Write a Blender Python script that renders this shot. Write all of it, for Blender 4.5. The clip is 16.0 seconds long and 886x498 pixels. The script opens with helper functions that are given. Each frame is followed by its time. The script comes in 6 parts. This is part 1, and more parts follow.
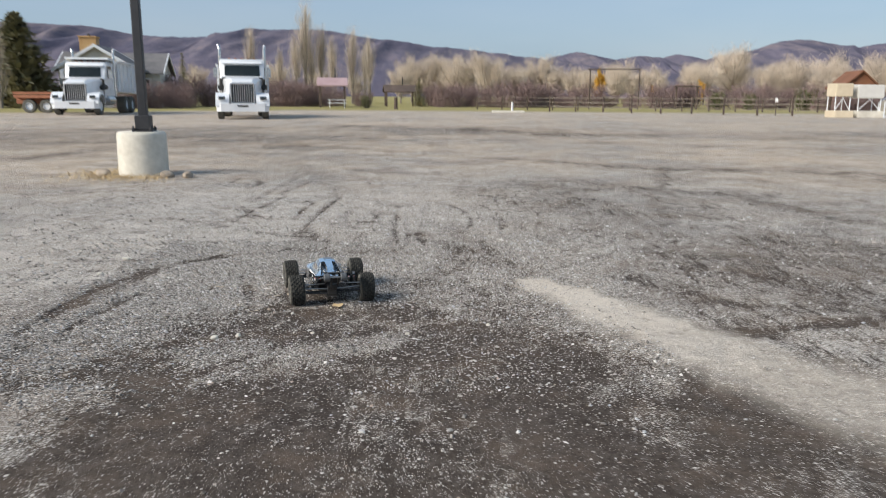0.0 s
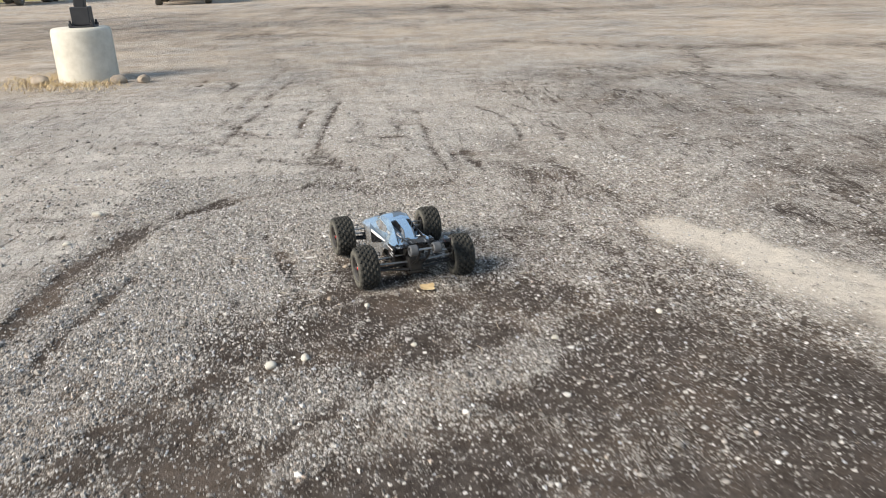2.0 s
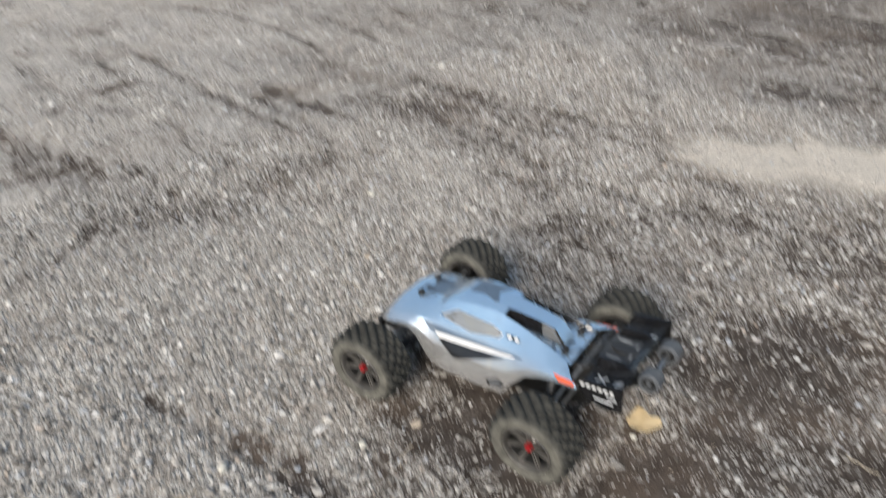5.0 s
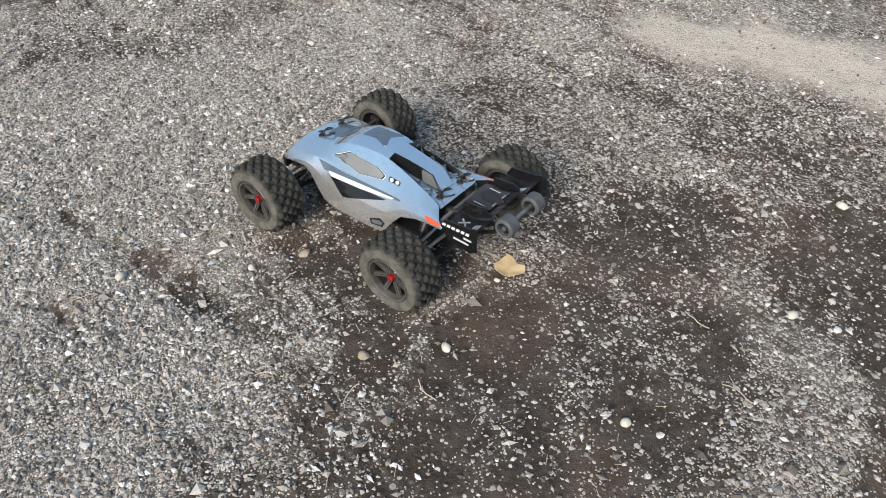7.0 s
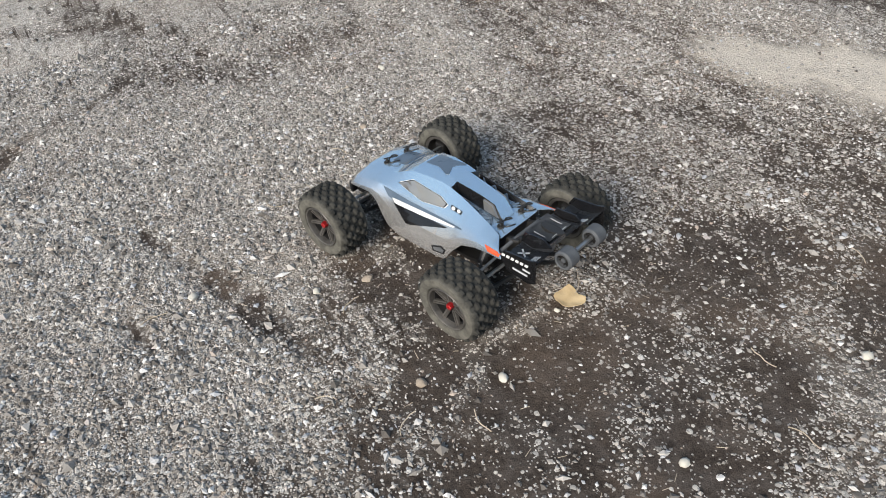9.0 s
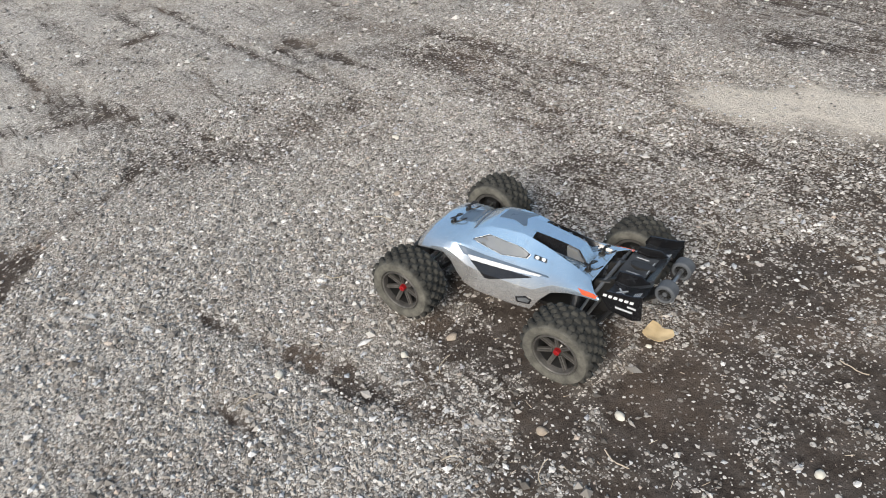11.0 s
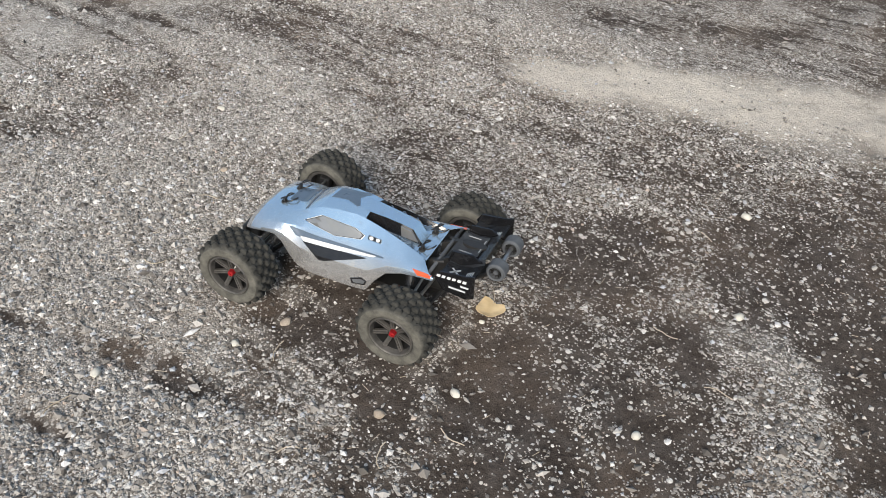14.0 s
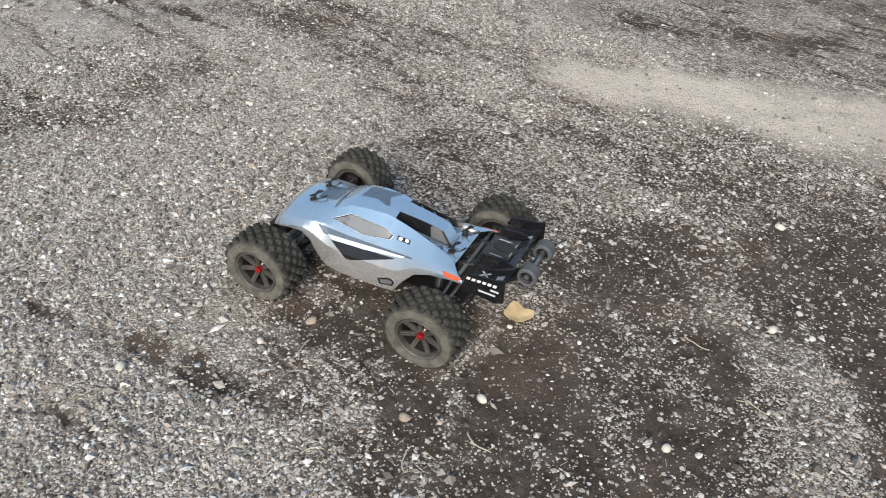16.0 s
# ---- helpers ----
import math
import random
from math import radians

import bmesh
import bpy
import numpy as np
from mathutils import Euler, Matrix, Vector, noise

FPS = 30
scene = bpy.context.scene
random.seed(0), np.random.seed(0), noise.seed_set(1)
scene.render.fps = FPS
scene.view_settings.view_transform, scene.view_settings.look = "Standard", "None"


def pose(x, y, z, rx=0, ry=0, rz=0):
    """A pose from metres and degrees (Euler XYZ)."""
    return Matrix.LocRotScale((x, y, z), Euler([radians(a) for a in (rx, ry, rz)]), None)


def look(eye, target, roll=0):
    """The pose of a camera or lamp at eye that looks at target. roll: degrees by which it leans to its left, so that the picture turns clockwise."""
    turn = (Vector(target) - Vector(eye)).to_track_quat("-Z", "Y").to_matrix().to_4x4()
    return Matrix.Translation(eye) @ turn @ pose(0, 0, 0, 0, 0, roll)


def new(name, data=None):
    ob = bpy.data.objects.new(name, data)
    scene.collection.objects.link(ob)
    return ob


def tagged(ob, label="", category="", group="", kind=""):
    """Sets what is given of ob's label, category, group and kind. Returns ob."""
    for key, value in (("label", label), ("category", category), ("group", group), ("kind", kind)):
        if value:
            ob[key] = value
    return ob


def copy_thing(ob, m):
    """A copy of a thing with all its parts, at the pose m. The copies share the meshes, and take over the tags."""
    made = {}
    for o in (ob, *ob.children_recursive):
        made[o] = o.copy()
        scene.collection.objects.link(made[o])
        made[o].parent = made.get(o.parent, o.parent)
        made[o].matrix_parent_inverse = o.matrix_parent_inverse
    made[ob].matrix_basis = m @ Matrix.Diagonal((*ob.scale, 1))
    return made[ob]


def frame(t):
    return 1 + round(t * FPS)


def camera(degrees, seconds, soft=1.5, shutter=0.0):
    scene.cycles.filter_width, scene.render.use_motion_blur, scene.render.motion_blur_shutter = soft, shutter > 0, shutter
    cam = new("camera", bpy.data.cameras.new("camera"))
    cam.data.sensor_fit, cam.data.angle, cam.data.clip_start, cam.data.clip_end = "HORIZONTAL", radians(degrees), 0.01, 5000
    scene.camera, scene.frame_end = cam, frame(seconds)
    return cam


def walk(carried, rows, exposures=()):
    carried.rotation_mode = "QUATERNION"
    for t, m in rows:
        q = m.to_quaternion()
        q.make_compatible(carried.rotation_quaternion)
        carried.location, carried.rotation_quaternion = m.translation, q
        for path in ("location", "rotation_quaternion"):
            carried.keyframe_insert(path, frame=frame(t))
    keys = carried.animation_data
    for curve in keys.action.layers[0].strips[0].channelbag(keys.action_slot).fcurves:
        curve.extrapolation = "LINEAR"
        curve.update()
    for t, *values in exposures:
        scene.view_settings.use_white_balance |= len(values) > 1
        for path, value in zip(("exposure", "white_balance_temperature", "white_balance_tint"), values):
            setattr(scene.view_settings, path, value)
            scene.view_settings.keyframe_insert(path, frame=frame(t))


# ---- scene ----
cam = camera(61.7, 16.0, soft=0.8, shutter=0.5)
METRES, EYE = 4.498, 1.12
ROWS = [
    (0.0, 0.0, 0.0, 0.0, 0.08, -11.61, -0.41),
    (0.5, -0.0323, 0.0984, 0.0063, -1.26, -15.92, -0.47),
    (1.0, -0.0693, 0.1712, 0.009, -1.24, -20.2, -0.55),
    (1.5, -0.1238, 0.2289, 0.0061, -2.36, -20.63, 0.24),
    (2.0, -0.1459, 0.2877, 0.0018, -3.99, -20.64, 1.46),
    (2.5, -0.1672, 0.3532, 0.0063, 1.64, -20.12, 1.62),
    (3.0, -0.2125, 0.4295, 0.0003, 2.79, -19.32, 0.04),
    (3.5, -0.251, 0.5206, 0.0075, -5.75, -18.61, 3.16),
    (4.0, -0.283, 0.6075, 0.0079, -10.26, -18.77, 5.22),
    (4.5, -0.3191, 0.6868, 0.0003, -27.92, -21.95, 5.54),
    (5.0, -0.326, 0.722, -0.0061, -38.42, -32.69, 2.93),
    (5.2, -0.3225, 0.712, -0.006, -39.6, -36.9, 2.2),
    (7.3, -0.2946, 0.6658, -0.0087, -33.68, -41.9, -0.5),
    (7.5, -0.2928, 0.6646, -0.0074, -32.26, -41.7, 0.58),
    (8.0, -0.2897, 0.6645, -0.0037, -30.78, -41.36, 1.98),
    (8.2, -0.2893, 0.6652, -0.003, -30.07, -41.38, 2.28),
    (10.3, -0.3182, 0.6785, 0.001, -33.2, -38.14, 3.21),
    (10.5, -0.3351, 0.6876, -0.0006, -35.01, -37.23, 3.31),
    (11.0, -0.3618, 0.7045, -0.0018, -38.68, -35.52, 2.95),
    (11.5, -0.3632, 0.7095, -0.001, -41.74, -34.64, 1.97),
    (12.0, -0.3557, 0.7125, 0.0021, -45.61, -35.21, -0.79),
    (12.5, -0.354, 0.709, 0.001, -48.23, -37.07, -3.09),
    (13.0, -0.3552, 0.7097, 0.0003, -49.21, -37.98, -3.45),
    (13.5, -0.3542, 0.7093, 0.0029, -49.31, -38.18, -3.25),
    (14.0, -0.3525, 0.7089, 0.0017, -49.26, -38.36, -3.26),
    (14.5, -0.3514, 0.7096, 0.001, -49.11, -38.42, -3.45),
    (15.0, -0.3502, 0.7112, 0.0004, -48.77, -38.35, -3.77),
    (15.5, -0.3493, 0.7146, -0.0005, -48.15, -38.33, -3.94),
    (16.0, -0.3536, 0.7167, -0.0013, -47.33, -38.43, -3.8),
]
# the clip's camera brightens and warms a little while the sky is out of view
LIGHTNESS = [(0.0, 1.36, 6450, 10), (0.5, 1.42, 6530, 10), (1.0, 1.56, 6650, 10), (1.5, 1.6, 6750, 10), (3.0, 1.54, 6780, 10), (3.5, 1.47, 6780, 10), (4.0, 1.31, 6780, 10), (4.6, 1.32, 6600, 10), (5.0, 1.34, 6500, 10), (10.0, 1.34, 6500, 10), (16.0, 1.33, 6500, 10)]
walk(cam, [(t, pose(METRES * x, METRES * y, EYE + METRES * z, 90 + pitch, roll, yaw)) for t, x, y, z, yaw, pitch, roll in ROWS], LIGHTNESS)

# ---- world and sun: a dusk sky, the sun low behind the walker ----
SUN_UP, SUN_ROUND = 32, 240
world = bpy.data.worlds.new("world")
scene.world = world
world.use_nodes = True
wn = world.node_tree
sky = wn.nodes.new("ShaderNodeTexSky")
sky.sky_type, sky.sun_disc = "NISHITA", False
sky.sun_elevation, sky.sun_rotation = radians(SUN_UP), radians(SUN_ROUND)
sky.air_density, sky.dust_density = 1.0, 1.5
# thin grey-blue cloud over the clear sky
cloud_noise = wn.nodes.new("ShaderNodeTexNoise")
cloud_noise.inputs["Scale"].default_value, cloud_noise.inputs["Detail"].default_value = 2.2, 5.0
stretch = wn.nodes.new("ShaderNodeMapping")
stretch.inputs["Scale"].default_value = (1.0, 1.0, 4.5)
wn.links.new(wn.nodes.new("ShaderNodeTexCoord").outputs["Generated"], stretch.inputs[0])
wn.links.new(stretch.outputs[0], cloud_noise.inputs["Vector"])
cloud = wn.nodes.new("ShaderNodeValToRGB")
cloud.color_ramp.elements[0].position, cloud.color_ramp.elements[0].color = 0.35, (1.85, 2.7, 3.75, 1)
cloud.color_ramp.elements[1].position, cloud.color_ramp.elements[1].color = 0.72, (2.45, 3.1, 4.0, 1)
wn.links.new(cloud_noise.outputs[0], cloud.inputs[0])
veil = wn.nodes.new("ShaderNodeMixRGB")
veil.inputs[0].default_value = 0.68
wn.links.new(sky.outputs[0], veil.inputs[1])
wn.links.new(cloud.outputs[0], veil.inputs[2])
wn.links.new(veil.outputs[0], wn.nodes["Background"].inputs[0])
wn.nodes["Background"].inputs[1].default_value = 0.06
sun = new("sun", bpy.data.lights.new("sun", "SUN"))
sun.data.energy, sun.data.angle, sun.data.color = 2.0, radians(32), (1.0, 0.93, 0.84)
sun.matrix_world = look((20 * math.sin(radians(SUN_ROUND)), 20 * math.cos(radians(SUN_ROUND)), 20 * math.tan(radians(SUN_UP))), (0, 0, 0))

# ---- materials ----
class Nodes:
    """A small node writer for one material."""

    def __init__(self, name, rough=0.6, metal=0.0, coat=0.0):
        self.mat = bpy.data.materials.new(name)
        self.mat.use_nodes = True
        self.t = self.mat.node_tree
        self.b = self.t.nodes["Principled BSDF"]
        self.set("Roughness", rough), self.set("Metallic", metal), self.set("Coat Weight", coat)

    def set(self, socket, value):
        if hasattr(value, "is_output"):
            self.t.links.new(value, self.b.inputs[socket])
        else:
            self.b.inputs[socket].default_value = value

    def node(self, kind, out=0, **kw):
        n = self.t.nodes.new("ShaderNode" + kind)
        for k, v in kw.items():
            if k.startswith("i_"):
                key = k[2:].replace("_", " ")
                key = int(key) if key.isdigit() else key
                if hasattr(v, "is_output"):
                    self.t.links.new(v, n.inputs[key])
                else:
                    n.inputs[key].default_value = v
            else:
                setattr(n, k, v)
        return n.outputs[out]

    def coord(self, kind="Object"):
        return self.t.nodes.new("ShaderNodeTexCoord").outputs[kind]

    def noise(self, scale, detail=4, rough=0.55, vec=None):
        return self.node("TexNoise", i_Scale=scale, i_Detail=detail, i_Roughness=rough, i_Vector=vec or self.coord())

    def ramp(self, fac, *stops):
        n = self.t.nodes.new("ShaderNodeValToRGB")
        self.t.links.new(fac, n.inputs[0])
        e = n.color_ramp.elements
        while len(e) < len(stops):
            e.new(0.5)
        for el, (p, c) in zip(e, stops):
            el.position = p
            el.color = (*c, 1) if len(c) == 3 else c
        return n.outputs[0]

    def mix(self, fac, a, b, blend="MIX"):
        n = self.t.nodes.new("ShaderNodeMix")
        n.data_type, n.blend_type = "RGBA", blend
        for i, v in ((0, fac), (6, a), (7, b)):
            if hasattr(v, "is_output"):
                self.t.links.new(v, n.inputs[i])
            else:
                n.inputs[i].default_value = v if i == 0 else (*v, 1)
        return n.outputs[2]

    def math(self, op, a, b=0.0, clamp=False):
        return self.node("Math", operation=op, use_clamp=clamp, i_0=a, i_1=b)

    def bump(self, height, strength=0.4, dist=0.01, prev=None):
        kw = {"i_Normal": prev} if prev else {}
        out = self.node("Bump", i_Height=height, i_Strength=strength, i_Distance=dist, **kw)
        self.set("Normal", out)
        return out


def plain(name, dark, light, rough=0.6, metal=0.0, scale=30, bump=0.15, coat=0.0, dist=0.002):
    """A surface of two near tones with grain at two scales."""
    n = Nodes(name, rough, metal, coat)
    big, fine = n.noise(scale * 0.15, 3), n.noise(scale, 6, 0.65)
    f = n.math("ADD", n.math("MULTIPLY", big, 0.6), n.math("MULTIPLY", fine, 0.4))
    n.set("Base Color", n.ramp(f, (0.35, dark), (0.65, light)))
    n.set("Roughness", n.math("ADD", n.math("MULTIPLY", fine, 0.25), rough - 0.12))
    if bump:
        n.bump(fine, bump, dist)
    return n.mat


def gravel_ground():
    """Dark soil with two sizes of stone lying in it; fewer stones where wheels have bared the soil."""
    n = Nodes("gravel_ground", 0.9)
    pos = n.coord()
    soil = n.node("Attribute", 2, attribute_name="soil")
    dust = n.node("Attribute", 2, attribute_name="dust")
    grass = n.node("Attribute", 2, attribute_name="grass")
    earth_grain = n.noise(420.0, 4, 0.7)
    blot = n.noise(7.0, 6, 0.7)
    earth = n.ramp(earth_grain, (0.3, (0.036, 0.029, 0.024)), (0.55, (0.070, 0.056, 0.047)), (0.75, (0.118, 0.097, 0.083)))
    # clods and half-dried smears in the soil
    clod = n.noise(75.0, 6, 0.75)
    earth = n.mix(n.ramp(clod, (0.42, (0.65, 0.65, 0.65)), (0.56, (0, 0, 0))), earth, (0.026, 0.021, 0.018))
    earth = n.mix(n.ramp(n.noise(16.0, 6, 0.7), (0.45, (0, 0, 0)), (0.68, (0.6, 0.6, 0.6))), earth, (0.125, 0.108, 0.097))
    bare = n.math("MULTIPLY", soil, n.ramp(n.noise(18.0, 6, 0.7), (0.3, (0.7, 0.7, 0.7)), (0.6, (1, 1, 1))), True)
    bare = n.math("ADD", n.math("MULTIPLY", bare, 1.2), n.ramp(blot, (0.45, (0, 0, 0)), (0.7, (0.4, 0.4, 0.4))), True)
    # scuffs of spinning wheels, running two ways
    for turn, seed_scale in ((35.0, 1.0), (-28.0, 1.3)):
        lie = n.node("Mapping", i_Vector=pos, i_Rotation=(0.0, 0.0, radians(turn)), i_Scale=(15.0 * seed_scale, 2.2 * seed_scale, 1.0))
        scuff = n.ramp(n.node("TexNoise", i_Scale=1.0, i_Detail=5.0, i_Roughness=0.65, i_Distortion=1.4, i_Vector=lie), (0.53, (0, 0, 0)), (0.68, (0.6, 0.6, 0.6)))
        where = n.ramp(n.noise(0.7 * seed_scale, 3, 0.5), (0.38, (0, 0, 0)), (0.55, (1, 1, 1)))
        bare = n.math("ADD", bare, n.math("MULTIPLY", scuff, where), True)
    patch = n.noise(1.3, 6, 0.65)
    wide = n.noise(0.22, 5, 0.6)
    far_tan = n.math("ADD", n.math("MULTIPLY", n.ramp(patch, (0.4, (0, 0, 0)), (0.65, (1, 1, 1))), 0.42), n.math("MULTIPLY", n.ramp(wide, (0.4, (0, 0, 0)), (0.62, (1, 1, 1))), 0.5))
    silt = n.node("Attribute", 2, attribute_name="silt")
    far_tan = n.math("MULTIPLY", far_tan, n.math("ADD", n.math("MULTIPLY", silt, 1.05), 0.25))
    # silt between the stones where the yard is dry
    col = n.mix(n.math("MULTIPLY", far_tan, n.math("SUBTRACT", 1.0, bare)), earth, (0.42, 0.34, 0.25))
    height = n.math("ADD", n.math("MULTIPLY", clod, 2.4), earth_grain)
    for scale, lo, hi, most in ((260.0, 0.42, 0.56, 0.95), (125.0, 0.4, 0.5, 0.7), (58.0, 0.3, 0.38, 0.34)):
        d = n.node("TexVoronoi", 0, voronoi_dimensions="2D", i_Scale=scale, i_Vector=pos)
        cell = n.node("TexVoronoi", 1, voronoi_dimensions="2D", i_Scale=scale, i_Vector=pos)
        tone_r, here_r = n.node("SeparateColor", 0, i_0=cell), n.node("SeparateColor", 1, i_0=cell)
        tone = n.ramp(tone_r, (0.0, (0.13, 0.117, 0.104)), (0.25, (0.33, 0.303, 0.27)), (0.6, (0.56, 0.525, 0.475)), (0.88, (0.74, 0.705, 0.65)), (0.93, (0.44, 0.35, 0.275)), (1.0, (0.82, 0.79, 0.74)))
        shape = n.ramp(d, (lo, (1, 1, 1)), (hi, (0, 0, 0)))
        level = n.math("SUBTRACT", most, n.math("MULTIPLY", bare, most * 0.95))
        mask = n.math("MULTIPLY", shape, n.math("LESS_THAN", here_r, level))
        col = n.mix(mask, col, tone)
        height = n.math("ADD", height, n.math("MULTIPLY", mask, n.math("SUBTRACT", 1.6, d)))
    # dried silt dulls the yard in wide stretches
    col = n.mix(n.math("MULTIPLY", n.math("MULTIPLY", far_tan, n.math("SUBTRACT", 1.0, n.math("MULTIPLY", bare, 0.7))), 0.75), col, (0.545, 0.435, 0.325))
    col = n.mix(n.ramp(n.noise(0.6, 6, 0.7), (0.52, (0, 0, 0)), (0.72, (0.6, 0.6, 0.6))), col, (0.12, 0.098, 0.082))
    # brown earth smeared over the stones, and stretches washed paler
    col = n.mix(n.ramp(n.noise(2.6, 7, 0.72), (0.5, (0, 0, 0)), (0.68, (0.5, 0.5, 0.5))), col, (0.15, 0.112, 0.085))
    col = n.mix(n.math("MULTIPLY", n.ramp(n.noise(1.7, 7, 0.7), (0.34, (0.42, 0.42, 0.42)), (0.5, (0, 0, 0))), n.math("SUBTRACT", 1.0, bare, True)), col, (0.72, 0.67, 0.6))
    worn = n.node("Attribute", 2, attribute_name="worn")
    dry = n.math("MULTIPLY", n.math("MULTIPLY", worn, n.ramp(n.noise(5.0, 6, 0.7), (0.3, (0.25, 0.25, 0.25)), (0.6, (0.75, 0.75, 0.75)))), n.math("SUBTRACT", 1.0, bare, True))
    col = n.mix(n.math("MULTIPLY", dry, 0.66), col, n.ramp(n.noise(160.0, 4, 0.75), (0.35, (0.3, 0.27, 0.235)), (0.5, (0.7, 0.65, 0.58)), (0.68, (0.88, 0.84, 0.77))))
    pale = n.ramp(n.noise(260.0, 3, 0.7), (0.3, (0.5, 0.44, 0.365)), (0.7, (0.7, 0.63, 0.54)))
    rim = n.math("MULTIPLY", dust, n.ramp(n.noise(14.0, 6, 0.75), (0.3, (0.4, 0.4, 0.4)), (0.5, (1, 1, 1))), True)
    col = n.mix(rim, col, pale)
    turf = n.ramp(n.noise(6.0, 6, 0.7), (0.3, (0.2, 0.19, 0.07)), (0.55, (0.32, 0.28, 0.125)), (0.75, (0.46, 0.39, 0.21)))
    col = n.mix(grass, col, turf)
    n.set("Base Color", col)
    first = n.bump(height, 0.6, 0.003)
    n.bump(n.noise(11.0, 8, 0.7), 0.5, 0.02, first)
    n.set("Specular IOR Level", 0.06)
    return n.mat


def stone_mat():
    n = Nodes("loose_stone", 0.85)
    r = n.node("NewGeometry", 8)
    tone = n.ramp(r, (0.0, (0.08, 0.073, 0.066)), (0.3, (0.22, 0.205, 0.186)), (0.65, (0.40, 0.376, 0.344)), (0.8, (0.54, 0.515, 0.478)), (0.82, (0.46, 0.37, 0.3)), (0.85, (0.42, 0.44, 0.47)), (0.93, (0.60, 0.578, 0.54)), (1.0, (0.8, 0.78, 0.75)))
    n.set("Base Color", n.mix(n.math("MULTIPLY", n.noise(300.0, 3), 0.3), tone, (0.14, 0.118, 0.1)))
    n.bump(n.noise(500.0, 3), 0.3, 0.001)
    n.set("Specular IOR Level", 0.1)
    return n.mat


def body_paint():
    n = Nodes("polycarbonate_paint", 0.2, 0.72, 1.0)
    pos = n.coord()
    z = n.node("SeparateXYZ", 2, i_0=pos)
    fade = n.ramp(n.math("ADD", n.math("MULTIPLY", n.math("SUBTRACT", z, 0.06), 7.5), n.math("MULTIPLY", n.noise(14.0, 2), 0.15)), (0.42, (0.58, 0.575, 0.565)), (0.6, (0.54, 0.60, 0.66)), (0.74, (0.46, 0.62, 0.77)), (1.0, (0.42, 0.60, 0.78)))
    dirt = n.ramp(n.noise(45.0, 6, 0.75), (0.55, (0, 0, 0)), (0.8, (0.35, 0.35, 0.35)))
    n.set("Base Color", n.mix(dirt, fade, (0.3, 0.27, 0.23)))
    n.set("Roughness", n.math("ADD", n.math("MULTIPLY", n.noise(60.0, 5), 0.14), 0.13))
    n.set("Coat Roughness", 0.06)
    return n.mat


def rubber_mat():
    n = Nodes("dusty_rubber", 0.9)
    dust = n.noise(40.0, 6, 0.7)
    n.set("Base Color", n.ramp(dust, (0.3, (0.05, 0.05, 0.043)), (0.7, (0.155, 0.15, 0.13))))
    n.bump(n.noise(350.0, 4), 0.25, 0.001)
    return n.mat


def toy_rubber():
    """Knobbly rubber, browner and paler with dried dust on the side walls."""
    n = Nodes("toy_rubber", 0.92)
    pos = n.coord()
    y = n.math("ABSOLUTE", n.node("SeparateXYZ", 1, i_0=pos))
    wall = n.ramp(n.math("MULTIPLY", y, 20.0), (0.68, (0, 0, 0)), (0.8, (1, 1, 1)))
    grime = n.noise(45.0, 6, 0.7)
    tread = n.ramp(grime, (0.3, (0.016, 0.016, 0.015)), (0.7, (0.062, 0.061, 0.054)))
    side = n.ramp(grime, (0.3, (0.06, 0.058, 0.05)), (0.7, (0.16, 0.153, 0.13)))
    n.set("Base Color", n.mix(wall, tread, side))
    n.bump(n.noise(350.0, 4), 0.25, 0.001)
    n.set("Specular IOR Level", 0.25)
    return n.mat


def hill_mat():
    """Far dry hillside: sage and bare ground, dark oak brush in patches and streaks, blue air haze mixed into their
    colours.
    """
    n = Nodes("hazed_hillside", 0.95)
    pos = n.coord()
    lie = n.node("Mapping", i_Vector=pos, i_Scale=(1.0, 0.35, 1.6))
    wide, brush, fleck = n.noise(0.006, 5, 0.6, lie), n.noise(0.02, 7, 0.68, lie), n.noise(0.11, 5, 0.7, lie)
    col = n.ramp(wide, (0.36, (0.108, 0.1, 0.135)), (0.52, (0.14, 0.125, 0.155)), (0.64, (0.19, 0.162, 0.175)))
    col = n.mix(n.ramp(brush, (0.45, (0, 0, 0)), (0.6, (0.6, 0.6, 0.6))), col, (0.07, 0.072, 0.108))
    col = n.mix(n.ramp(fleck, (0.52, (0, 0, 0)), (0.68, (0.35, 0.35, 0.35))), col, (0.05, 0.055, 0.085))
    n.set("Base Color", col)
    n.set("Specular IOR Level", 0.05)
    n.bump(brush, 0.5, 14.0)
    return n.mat


